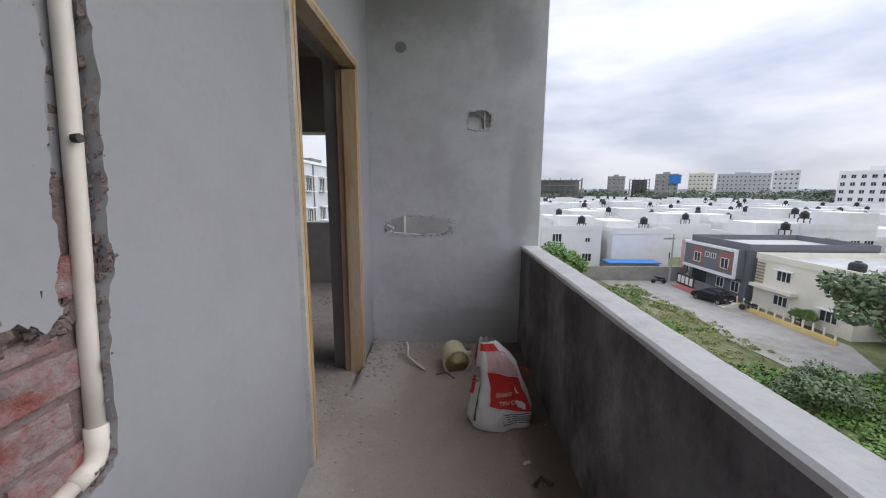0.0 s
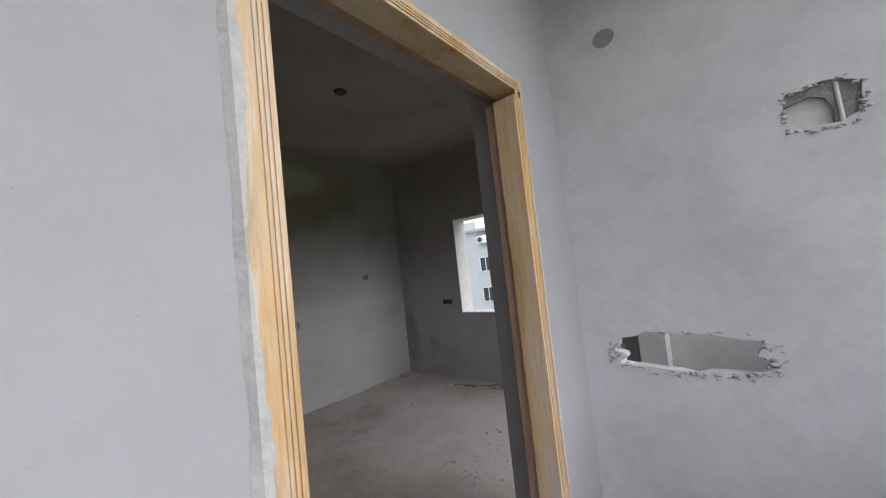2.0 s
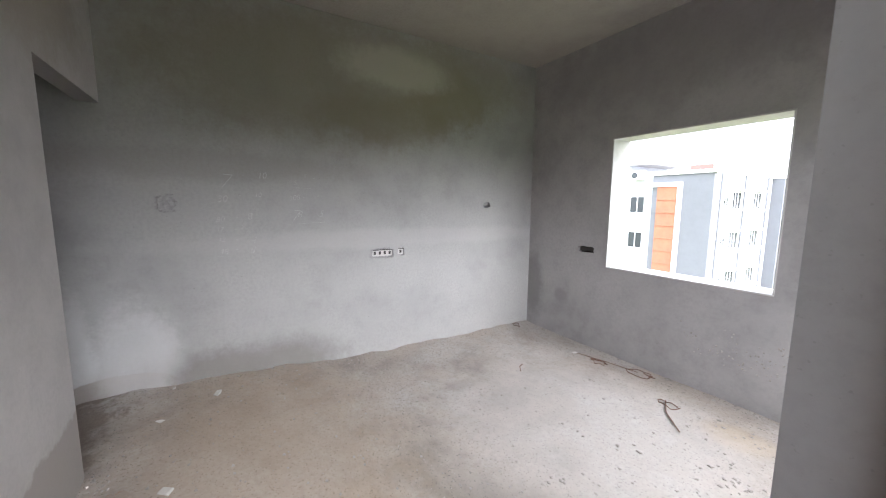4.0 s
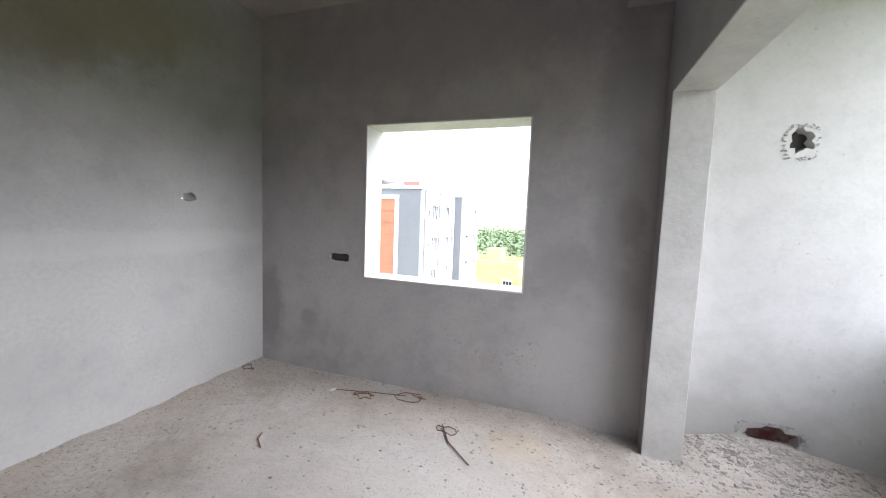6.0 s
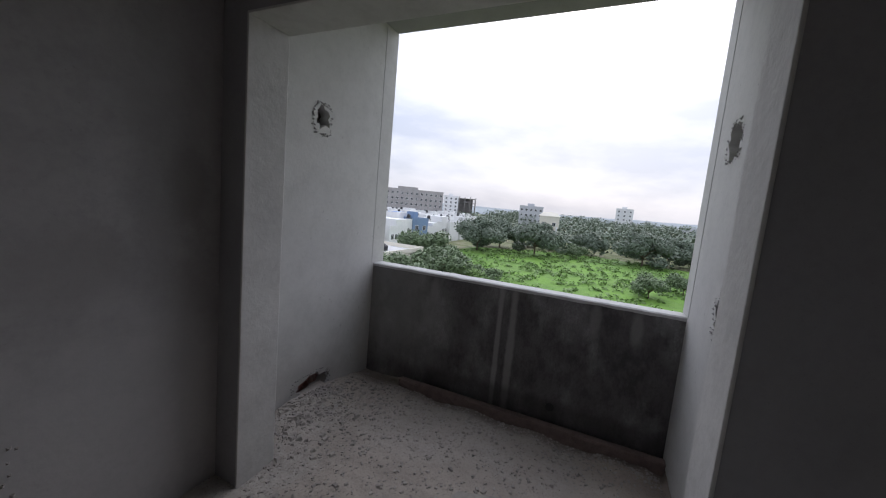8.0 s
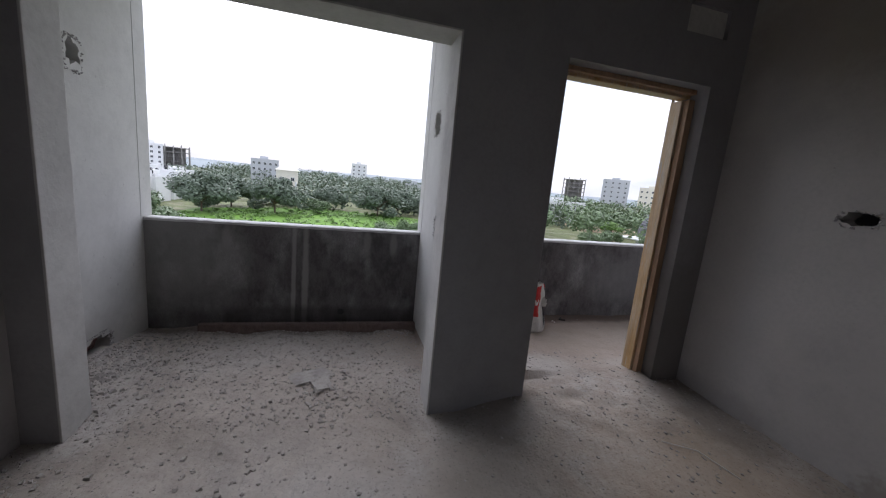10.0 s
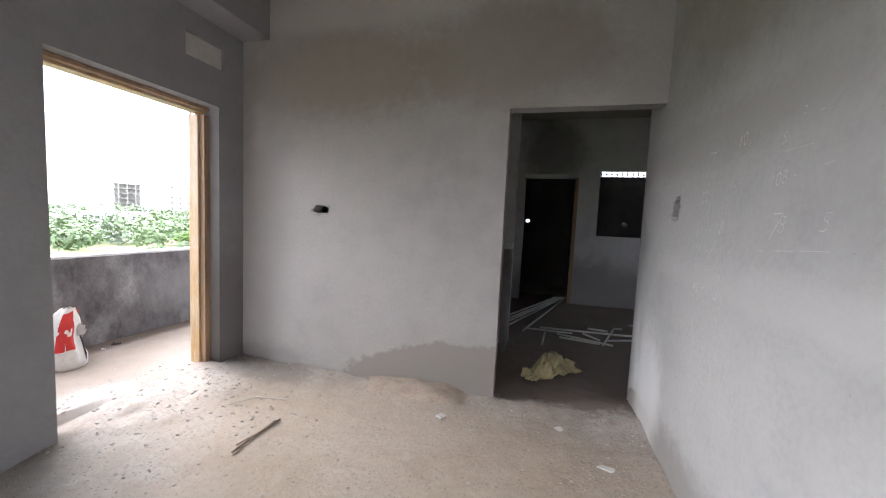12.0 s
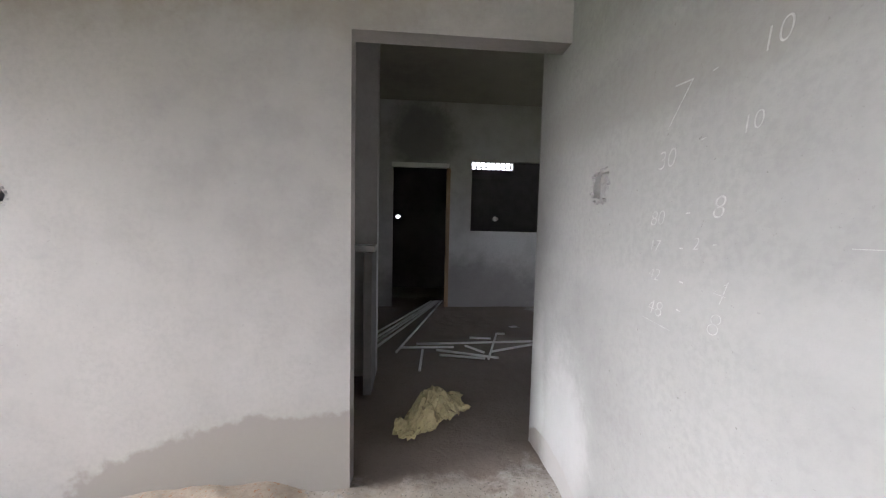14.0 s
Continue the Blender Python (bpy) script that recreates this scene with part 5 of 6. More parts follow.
sheet("plot_brown", [(95, -130), (160, -200), (240, -190), (220, -120), (120, -80)], GROUND + 0.05, M_brown, "bare brown plot of earth", "ground")
sheet("pavement", [(30.5, 46.5), (34.0, 46.5), (34.0, 50.5), (30.5, 50.5)], GROUND + 0.10, M_redpave, "red paved apron before a gate", "pavement")


# ---- buildings ----
def as_mesh(name, bm, material):
    me = bpy.data.meshes.new(name)
    bm.to_mesh(me)
    bm.free()
    me.materials.append(material)
    return me


def window_set(w, h, hood=True, bars=2):
    """Shared meshes of one window: its frame with mullions, the dark pane, and the hood slab above it."""
    bm = bmesh.new()
    t = 0.07
    for a, b in (((-w / 2 - t, -0.09, -t), (w / 2 + t, 0.0, 0)), ((-w / 2 - t, -0.09, h), (w / 2 + t, 0.0, h + t)), ((-w / 2 - t, -0.09, 0), (-w / 2, 0.0, h)), ((w / 2, -0.09, 0), (w / 2 + t, 0.0, h))):
        cuboid(bm, a, b)
    for k in range(bars):
        x = -w / 2 + w * (k + 1) / (bars + 1)
        cuboid(bm, (x - 0.035, -0.06, -0.01), (x + 0.035, -0.02, h + 0.01))
    frame_me = as_mesh("window", bm, M_white)
    bm = bmesh.new()
    cuboid(bm, (-w / 2, -0.03, 0), (w / 2, 0.02, h))
    pane_me = as_mesh("pane", bm, M_pane)
    hood_me = None
    if hood:
        bm = bmesh.new()
        cuboid(bm, (-w / 2 - 0.2, -0.5, h + 0.12), (w / 2 + 0.2, 0.0, h + 0.22))
        hood_me = as_mesh("hood", bm, M_white)
    return frame_me, pane_me, hood_me


def near_window_set(w, h, hood=True, bars=2):
    """The same window with its frame as one ring and each mullion as a mesh of its own."""
    t = 0.07
    ring = flat_mesh("window", [rect(-w / 2 - t, -t, w / 2 + t, h + t), rect(-w / 2, 0, w / 2, h)], 0.09, facing_y(-0.045))
    ring.materials.append(M_white)
    bm = bmesh.new()
    cuboid(bm, (-0.035, -0.06, -0.01), (0.035, -0.02, h + 0.01))
    mullion = as_mesh("mullion", bm, M_white)
    spots = [-w / 2 + w * (k + 1) / (bars + 1) for k in range(bars)]
    _, pane_me, hood_me = window_set(w, h, hood, bars)
    return ring, pane_me, hood_me, mullion, spots


WIN, WIN_S, WIN_P = window_set(1.4, 1.2), window_set(0.7, 0.6, False, 1), window_set(1.2, 1.3, False, 1)


NEAR = {}
for far_set, args in ((WIN, (1.4, 1.2)), (WIN_S, (0.7, 0.6, False, 1)), (WIN_P, (1.2, 1.3, False, 1))):
    NEAR[far_set[0].name] = near_window_set(*args)


def far_window(parent, x, y, z, face, meshes):
    """A window of a house far off: its frame, with the pane under it."""
    ob = new("window", meshes[0])
    ob.parent = parent
    ob.matrix_local = pose(x, y, z, 0, 0, face)
    new("pane", meshes[1]).parent = ob


def add_window(parent, x, y, z, face, meshes=None):
    """face: degrees about z; 0 looks to -y."""
    frame_me, pane_me, hood_me, mullion, spots = NEAR[(meshes or WIN)[0].name]
    ob = new("window", frame_me)
    ob.parent = parent
    ob.matrix_local = pose(x, y, z, 0, 0, face)
    for nm, me in (("pane", pane_me), ("hood", hood_me)):
        if me:
            new(nm, me).parent = ob
    for u in spots:
        bar = new("mullion", mullion)
        bar.parent = ob
        bar.matrix_local = pose(u, 0, 0)
    return ob


def tank_mesh():
    bm = lathe(((0.55, 0.0), (0.58, 0.15), (0.58, 0.75), (0.5, 0.95), (0.25, 1.08), (0.2, 1.2), (0.001, 1.2)), 14)
    me = bpy.data.meshes.new("water_tank")
    bm.to_mesh(me)
    bm.free()
    me.materials.append(M_tank)
    return me


TANK = tank_mesh()


def tank_on_stand(parent, x, y, z, h):
    bm = bmesh.new()
    for sx in (-0.5, 0.5):
        for sy in (-0.5, 0.5):
            cuboid(bm, (x + sx - 0.05, y + sy - 0.05, z), (x + sx + 0.05, y + sy + 0.05, z + h))
    cuboid(bm, (x - 0.6, y - 0.6, z + h), (x + 0.6, y + 0.6, z + h + 0.08))
    part("tank_stand", bm, M_darkmetal, parent)
    ob = new("water_tank", TANK)
    ob.parent = parent
    ob.matrix_local = pose(x, y, z + h + 0.08)


def parapet_ring(bm, x0, y0, x1, y1, z, h, t=0.15, index=0):
    cuboid(bm, (x0, y0, z), (x1, y0 + t, z + h), index)
    cuboid(bm, (x0, y1 - t, z), (x1, y1, z + h), index)
    cuboid(bm, (x0, y0 + t, z), (x0 + t, y1 - t, z + h), index)
    cuboid(bm, (x1 - t, y0 + t, z), (x1, y1 - t, z + h), index)


def white_house(seed, label, far=False):
    rr = random.Random(seed)
    w, d, h = rr.uniform(6.8, 9.0), rr.uniform(8, 10.5), rr.uniform(5.6, 7.4)
    ho = thing("white_house", label, "house", (0, 0, GROUND), group="white township houses")
    bm = bmesh.new()
    cuboid(bm, (-w / 2, -d / 2, 0), (w / 2, d / 2, h))
    cut = rr.uniform(0.3, 0.5)
    cuboid(bm, (-w / 2 + w * cut, -d / 2 + 0.004, h), (w / 2 - 0.004, d / 2 - rr.uniform(2, 5), h + rr.uniform(1.6, 2.9)))
    part("wall", bm, M_white, ho)
    bm = bmesh.new()
    parapet_ring(bm, -w / 2 - 0.05, -d / 2 - 0.05, w / 2 + 0.05, d / 2 + 0.05, h - 0.1, 0.95)
    part("parapet", bm, M_white, ho)
    bm = bmesh.new()
    cuboid(bm, (-w / 2 + 0.15, -d / 2 + 0.15, h), (w / 2 - 0.15, d / 2 - 0.15, h + 0.03))
    part("roof", bm, M_roof, ho)
    for z in ((4.2,) if far else (1.1, 4.2)):
        for k in range(2 if far else 4):
            far_window(ho, -w / 2 + w * (k + 0.5) / (2 if far else 4) + rr.uniform(-0.4, 0.4), -d / 2, z, 0, rr.choice((WIN, WIN, WIN_P, WIN_S)))
        for y in () if far else (-d / 2 + 2.2, d / 2 - 2.5):
            far_window(ho, -w / 2, y, z, -90, rr.choice((WIN, WIN_S)))
    tank_on_stand(ho, -w / 2 + rr.uniform(1, 2.5), rr.uniform(-d / 4, d / 4), h, rr.uniform(0.8, 1.6))
    if rr.random() < 0.6:
        ob = new("water_tank", TANK)
        ob.parent = ho
        ob.matrix_local = pose(w / 2 - 2, -d / 4, h + 0.03)
    return ho


kinds = [white_house(s, lab) for s, lab in ((101, "two-storey white rendered house with black roof tank"), (102, "two-storey white house with flat parapet roof"), (103, "white rendered house with a stair tower on the roof"),
                                            (104, "plain white house with hooded windows"), (105, "white flat-roofed house with a raised tank"))]
far_kinds = [white_house(s, lab, True) for s, lab in ((111, "small white house among many, with a roof tank"), (112, "white flat-roofed house in the township"), (113, "white house with a raised stair tower"))]
rh = random.Random(55)
used = far_used = 0
for row in range(15):
    y = 63 + row * 13.2
    for col in range(30):
        x = 10 + col * 10.4 + (row % 2) * 4
        az = math.degrees(math.atan2(x, y - 4))
        if az < 9 or az > 69 or (x < 62 and y < 57) or math.hypot(x, y) > 285:
            continue
        if rh.random() < 0.05:
            continue
        m = pose(x + rh.uniform(-0.8, 0.8), y + rh.uniform(-1.2, 1.2), GROUND + rh.uniform(-1.9, 0.4), 0, 0, rh.choice((0, 0, 0, 90, 180)) + rh.uniform(-1, 1))
        if math.hypot(x, y) > 135:
            if far_used < len(far_kinds):
                far_kinds[far_used].matrix_world = m
            else:
                copy_thing(far_kinds[rh.randrange(len(far_kinds))], m)
            far_used += 1
        else:
            if used < len(kinds):
                kinds[used].matrix_world = m
            else:
                copy_thing(kinds[rh.randrange(len(kinds))], m)
            used += 1


def simple_block(name, label, x, y, w, d, h, material, floors, cols, category="building", rz=0, side_cols=0, frame_only=False, base=GROUND, hood=False, win=None):
    b = thing(name, label, category, (x, y, base), rz)
    bm = bmesh.new()
    fh = h / floors
    if frame_only:
        for f in range(floors + 1):
            cuboid(bm, (-w / 2, -d / 2, f * fh - 0.25), (w / 2, d / 2, f * fh))
        for i in range(cols + 1):
            for j in range(3):
                px, py = -w / 2 + w * i / cols, -d / 2 + d * j / 2
                cuboid(bm, (px - 0.25, py - 0.25, 0), (px + 0.25, py + 0.25, h + (1.6 if i % 2 else 0.9)))
        cuboid(bm, (-w / 2 + 2, -1, 0), (w / 2 - 2, 1, h - 0.3))
        part("frame", bm, material, b)
        return b
    cuboid(bm, (-w / 2, -d / 2, 0), (w / 2, d / 2, h))
    parapet_ring(bm, -w / 2 - 0.06, -d / 2 - 0.06, w / 2 + 0.06, d / 2 + 0.06, h - 0.2, 1.1)
    part("wall", bm, material, b)
    bm = bmesh.new()
    cuboid(bm, (-w * 0.18, -d * 0.2, h), (w * 0.12, d * 0.2, h + 2.6))
    part("stair_tower", bm, material, b)
    for f in range(floors):
        for i in range(cols):
            far_window(b, -w / 2 + w * (i + 0.5) / cols, -d / 2, f * fh + 1.0, 0, WIN_P)
        for j in range(side_cols):
            far_window(b, -w / 2, -d / 2 + d * (j + 0.5) / side_cols, f * fh + 1.0, -90, WIN_P)
    return b


def polar(az, dist):
    return dist * math.sin(radians(az)), 5 + dist * math.cos(radians(az))


def far_block(name, label, az0, az1, dist, slope, material, floors, cols, **k):
    x, y = polar((az0 + az1) / 2, dist)
    w = dist * radians(az1 - az0)
    return simple_block(name, label, x, y, w, min(w, 16), dist * slope + 1.3 - GROUND, material, floors, cols, rz=-(az0 + az1) / 2, **k)


far_block("unfinished_building", "concrete frame of a building under construction", 13.2, 20.0, 330, 0.030, M_raw, 5, 9, frame_only=True)
far_block("apartment_block", "brown concrete apartment block under construction", 23.4, 25.6, 400, 0.036, M_raw, 7, 4)
far_block("unfinished_building", "open concrete frame above the trees", 26.2, 28.6, 420, 0.030, M_raw, 8, 4, frame_only=True)
brown = far_block("apartment_block", "brown apartment block with a blue screened side", 29.3, 31.9, 380, 0.040, M_raw, 8, 4)
part("blue_netting", box((2, -10.0, 20), (10.5, -9.2, 27.5)), M_tarp, brown, "blue construction netting")
far_block("apartment_block", "cream apartment block on the ridge", 33.0, 35.6, 450, 0.040, M_cream, 8, 6)
far_block("apartment_block", "long grey and white apartment block", 36.0, 41.0, 460, 0.038, M_lightgrey, 8, 12)
far_block("apartment_block", "pale apartment block on the ridge", 41.2, 43.4, 430, 0.042, M_white, 8, 5)
far_block("apartment_block", "white apartment tower among houses", 46.8, 53.0, 215, 0.036, M_white, 7, 9)
far_block("apartment_block", "grey concrete apartment building, unpainted", 54.4, 64.6, 250, 0.034, M_raw, 6, 14)
far_block("unfinished_building", "unfinished concrete frame building", 66.6, 69.9, 300, 0.027, M_raw, 7, 4, frame_only=True)
far_block("apartment_block", "white apartment block beside an unfinished frame", 65.0, 67.2, 290, 0.028, M_white, 7, 3)
far_block("apartment_block", "grey and white apartment block above the trees", 76.8, 80.2, 258, 0.019, M_lightgrey, 5, 5)
far_block("office_tower", "white and dark banded office tower", 90.4, 92.6, 350, 0.032, M_white, 7, 3)
far_block("apartment_block", "pale apartment houses beyond the field", 98.6, 101.4, 300, -0.006, M_lightgrey, 4, 4)
far_block("apartment_block", "grey apartment block far off", 101.5, 104.0, 420, 0.012, M_lightgrey, 6, 4)
far_block("unfinished_building", "brown concrete frame on the skyline", 122.6, 125.6, 360, 0.046, M_raw, 8, 4, frame_only=True)
far_block("apartment_block", "blue-grey apartment block on the skyline", 128.0, 131.4, 340, 0.050, M_lightgrey, 8, 4)
far_block("apartment_block", "cream apartment house on the skyline", 132.8, 136.0, 330, 0.036, M_cream, 6, 5)
far_block("white_houses_row", "white houses beyond the trees", 118.0, 126.0, 190, -0.016, M_white, 3, 8)


def villa():
    x, y = 150, 28.5
    b = simple_block("villa", "white villa with tall columns and a hipped top", x, y, 7.5, 8, 11.5, M_cream, 3, 2, "villa", rz=-80)
    bm = bmesh.new()
    bmesh.ops.create_cone(bm, cap_ends=True, segments=4, radius1=6.2, radius2=3.5, depth=1.6, matrix=pose(0, 0, 13.2, 0, 0, 45))
    part("roof", bm, M_cream, b)
    for k in (-3, -1, 1, 3):
        part("column", tube(((k, -4.6, 0), (k, -4.6, 8.5)), 0.3, 10), M_white, b)


villa()


def grey_house():
    b = thing("grey_house", "two-storey grey house with red striped panels and white bands", "house", (34.2, 42.8, GROUND))
    b.scale = (1.0, 0.9, 0.86)
    w, d, h = 14.0, 10.6, 7.0                                # faces the lane at local x = 0
    part("wall", box((0, 0, 0), (w, d, h)), M_grey, b)
    bm = bmesh.new()
    parapet_ring(bm, -0.1, -0.1, w + 0.1, d + 0.1, h - 0.1, 0.9)
    part("parapet", bm, M_grey, b)
    part("roof", box((0.2, 0.2, h), (w - 0.2, d - 0.2, h + 0.04)), M_roof, b)
    part("balcony", box((-1.1, 0.6, 3.1), (0.0, d - 0.3, 6.9)), M_grey, b)
    for z0, z1 in ((3.0, 3.45), (6.6, 6.95)):
        part("white_band", box((-1.16, 0.5, z0), (-0.9, d - 0.2, z1)), M_white, b)
    part("white_band", box((-1.16, 0.5, 3.45), (-0.9, 0.8, 6.6)), M_white, b)
    for y0 in (2.2, 7.4):
        for k in range(6):
            part("stripe", box((-1.14, y0 - 1.1, 4.0 + k * 0.42), (-1.07, y0 + 1.1, 4.2 + k * 0.42)), M_stripe, b)
        add_window(b, -1.12, y0, 4.2, -90, WIN_P)
    for y0 in (4.3, 5.5):
        add_window(b, -1.1, y0, 5.2, -90, WIN_S)
    for y0 in (1.6, 4.2):
        add_window(b, 0, y0, 1.1, -90, WIN_P)
    part("garage", box((-0.02, 7.0, 0), (0.4, 10.0, 2.6)), M_pane, b)
    part("front_wall", box((-2.0, 0, 0), (-1.8, 6.0, 1.5)), M_grey, b)
    gate = part("gate", box((-2.0, 6.2, 0.1), (-1.92, 10.0, 1.8)), M_darkmetal, b)
    for k in range(4):
        part("gate_panel", box((-2.06, 6.4 + k * 0.9, 0.4), (-2.0, 7.0 + k * 0.9, 1.5)), M_white, gate)
    part("side_wing", box((0.5, d, 0), (8, d + 3.4, 6.6)), M_pink_render, b)
    add_window(b, 0.5, d + 1.7, 4.3, -90, WIN_P)
    add_window(b, 0.5, d + 1.7, 1.2, -90, WIN_P)


grey_house()


def cream_house():
    b = thing("cream_house", "two-storey cream house with brown slatted trims and roof terrace", "house", (34.6, 32.0, GROUND))
    b.scale = (1.0, 1.06, 0.81)
    w, d, h = 14.0, 9.6, 6.6
    part("wall", box((0, 0, 0), (w, d, h)), M_cream, b)
    bm = bmesh.new()
    parapet_ring(bm, -0.1, -0.1, w + 0.1, d + 0.1, h - 0.1, 0.8)
    part("parapet", bm, M_cream, b)
    part("roof", box((0.2, 0.2, h), (w - 0.2, d - 0.2, h + 0.04)), M_roof, b)
    part("porch", box((-0.8, 4.8, 2.9), (0.0, 9.4, 3.3)), M_cream, b)
    for y0 in (1.9, 6.4):
        add_window(b, 0, y0, 4.3, -90)
        add_window(b, 0, y0, 1.2, -90)
    add_window(b, 4, 0, 4.3, 0)
    for y0 in (0.4, 8.6):
        for k in range(7):
            part("trim", box((-0.12, y0, 3.4 + k * 0.42), (-0.02, y0 + 0.9, 3.6 + k * 0.42)), M_brown, b)
    part("fence_base", box((-2.4, -1.0, 0), (-2.2, 9.0, 0.6)), M_yellow, b)
    for k in range(12):
        part("fence_post", box((-2.36, -0.9 + k * 0.88, 0.6), (-2.26, -0.8 + k * 0.88, 1.5)), M_cream, b)
    for k in range(4):
        part("step", box((-4.2 + k * 0.4, 8.2, 0), (-3.8 + k * 0.4, 9.6, 0.15 * (k + 1))), M_cream, b)
    for x0 in (3, 8):
        ob = new("water_tank", TANK)
        ob.parent = b
        ob.matrix_local = pose(x0, 3, h + 0.04)


cream_house()
cw = to_object("compound_wall", box((15, 53.0, GROUND), (34.2, 53.25, GROUND + 2.0), 0.03), M_wallstone)
tagged(cw, "weathered grey cement compound wall", "wall")
tarp = to_object("tarpaulin", box((24, 54.4, GROUND + 2.1), (31.5, 57.2, GROUND + 2.25), 0.03), M_tarp)
tagged(tarp, "blue tarpaulin stretched over a lean-to", "tarpaulin")
shed = to_object("lean_to", box((24.3, 54.6, GROUND), (31.2, 57.0, GROUND + 2.08)), M_wallstone)
tagged(shed, "low lean-to shed behind the compound wall", "shed")
rt = to_object("tarpaulin", box((93, 66.0, GROUND + 7.6), (99, 68, GROUND + 9.6), 0.03), M_tarp)
tagged(rt, "blue plastic sheet on a roof terrace", "tarpaulin")
simple_block("blue_house", "slate-blue rendered house with small windows", 98, 62, 6, 8, 7.4, M_blue, 2, 2, "house", rz=-20)


def power_pole():
    p = thing("power_pole", "concrete power pole with a cross arm and cables", "pole", (31.0, 51.5, GROUND))
    part("post", tube(((0, 0, 0), (0, 0, 6.8)), 0.13, 8, 0.09), M_raw, p)
    part("cross_arm", box((-1.3, -0.06, 6.1), (0.2, 0.06, 6.22)), M_darkmetal, p)
    part("cable", tube([(k * 1.5, 1.2 + k * 0.7, 6.2 - 0.35 * math.sin(math.pi * k / 8)) for k in range(9)], 0.02, 4), M_darkmetal, p)


power_pole()


def car():
    c = thing("car", "black hatchback car parked in the lane", "car", (30.9, 43.1, GROUND + 0.05), 18)
    side = ((-2.0, 0.3), (-2.05, 0.7), (-1.95, 0.95), (-1.55, 1.02), (-1.2, 1.42), (-0.4, 1.52), (0.4, 1.48), (1.05, 1.02), (1.75, 0.88), (2.02, 0.65), (2.0, 0.3))
    bm = bmesh.new()
    rings = []
    for x, s in ((-0.86, 0.92), (-0.80, 1.0), (0.80, 1.0), (0.86, 0.92)):
        rings.append([bm.verts.new((x * (0.86 if z > 1.1 else 1.0), y * s, z)) for y, z in side])
    for a, b in zip(rings, rings[1:]):
        for k in range(len(side)):
            bm.faces.new((a[k], a[(k + 1) % len(side)], b[(k + 1) % len(side)], b[k]))
    bm.faces.new(rings[0])
    bm.faces.new(rings[-1][::-1])
    part("body", bm, M_car, c)
    part("rear_window", box((-0.6, -1.62, 1.05), (0.6, -1.40, 1.33), 0.02), M_pane, c)
    for sx in (-0.84, 0.84):
        part("side_window", box((sx - 0.02, -1.0, 1.05), (sx + 0.02, 0.6, 1.38), 0.01), M_pane, c)
        part("tail_light", box((sx - 0.12, -2.06, 0.75), (sx + 0.06, -1.96, 0.92), 0.01), M_stripe, c)
        for y in (-1.25, 1.25):
            wh = tube(((sx - 0.1, y, 0.30), (sx + 0.08, y, 0.30)), 0.30, 16)
            wheel = part("wheel", wh, M_tank, c)
            part("rim", tube(((sx + math.copysign(0.09, sx) - 0.01, y, 0.30), (sx + math.copysign(0.09, sx) + 0.01, y, 0.30)), 0.17, 10), M_lightgrey, wheel)
    part("number_plate", box((-0.25, -2.08, 0.55), (0.25, -2.03, 0.67)), M_plate, c)


car()


def motorbike(x, y, rz):
    b = thing("motorbike", "dark motorbike parked at the roadside", "motorbike", (x, y, GROUND + 0.05), rz)
    for yy in (-0.65, 0.65):
        part("wheel", tube(((-0.05, yy, 0.3), (0.05, yy, 0.3)), 0.3, 14), M_tank, b)
    part("body", tube(((0, -0.7, 0.75), (0, -0.1, 0.8), (0, 0.3, 0.9), (0, 0.55, 0.95)), 0.14, 8), M_car, b)
    part("engine", box((-0.12, -0.3, 0.3), (0.12, 0.25, 0.7), 0.03), M_darkmetal, b)
    part("handlebar", tube(((-0.35, 0.5, 1.05), (0, 0.58, 1.0), (0.35, 0.5, 1.05)), 0.02, 6), M_darkmetal, b)


motorbike(32.3, 39.6, 30)
motorbike(29.4, 51.2, 80)


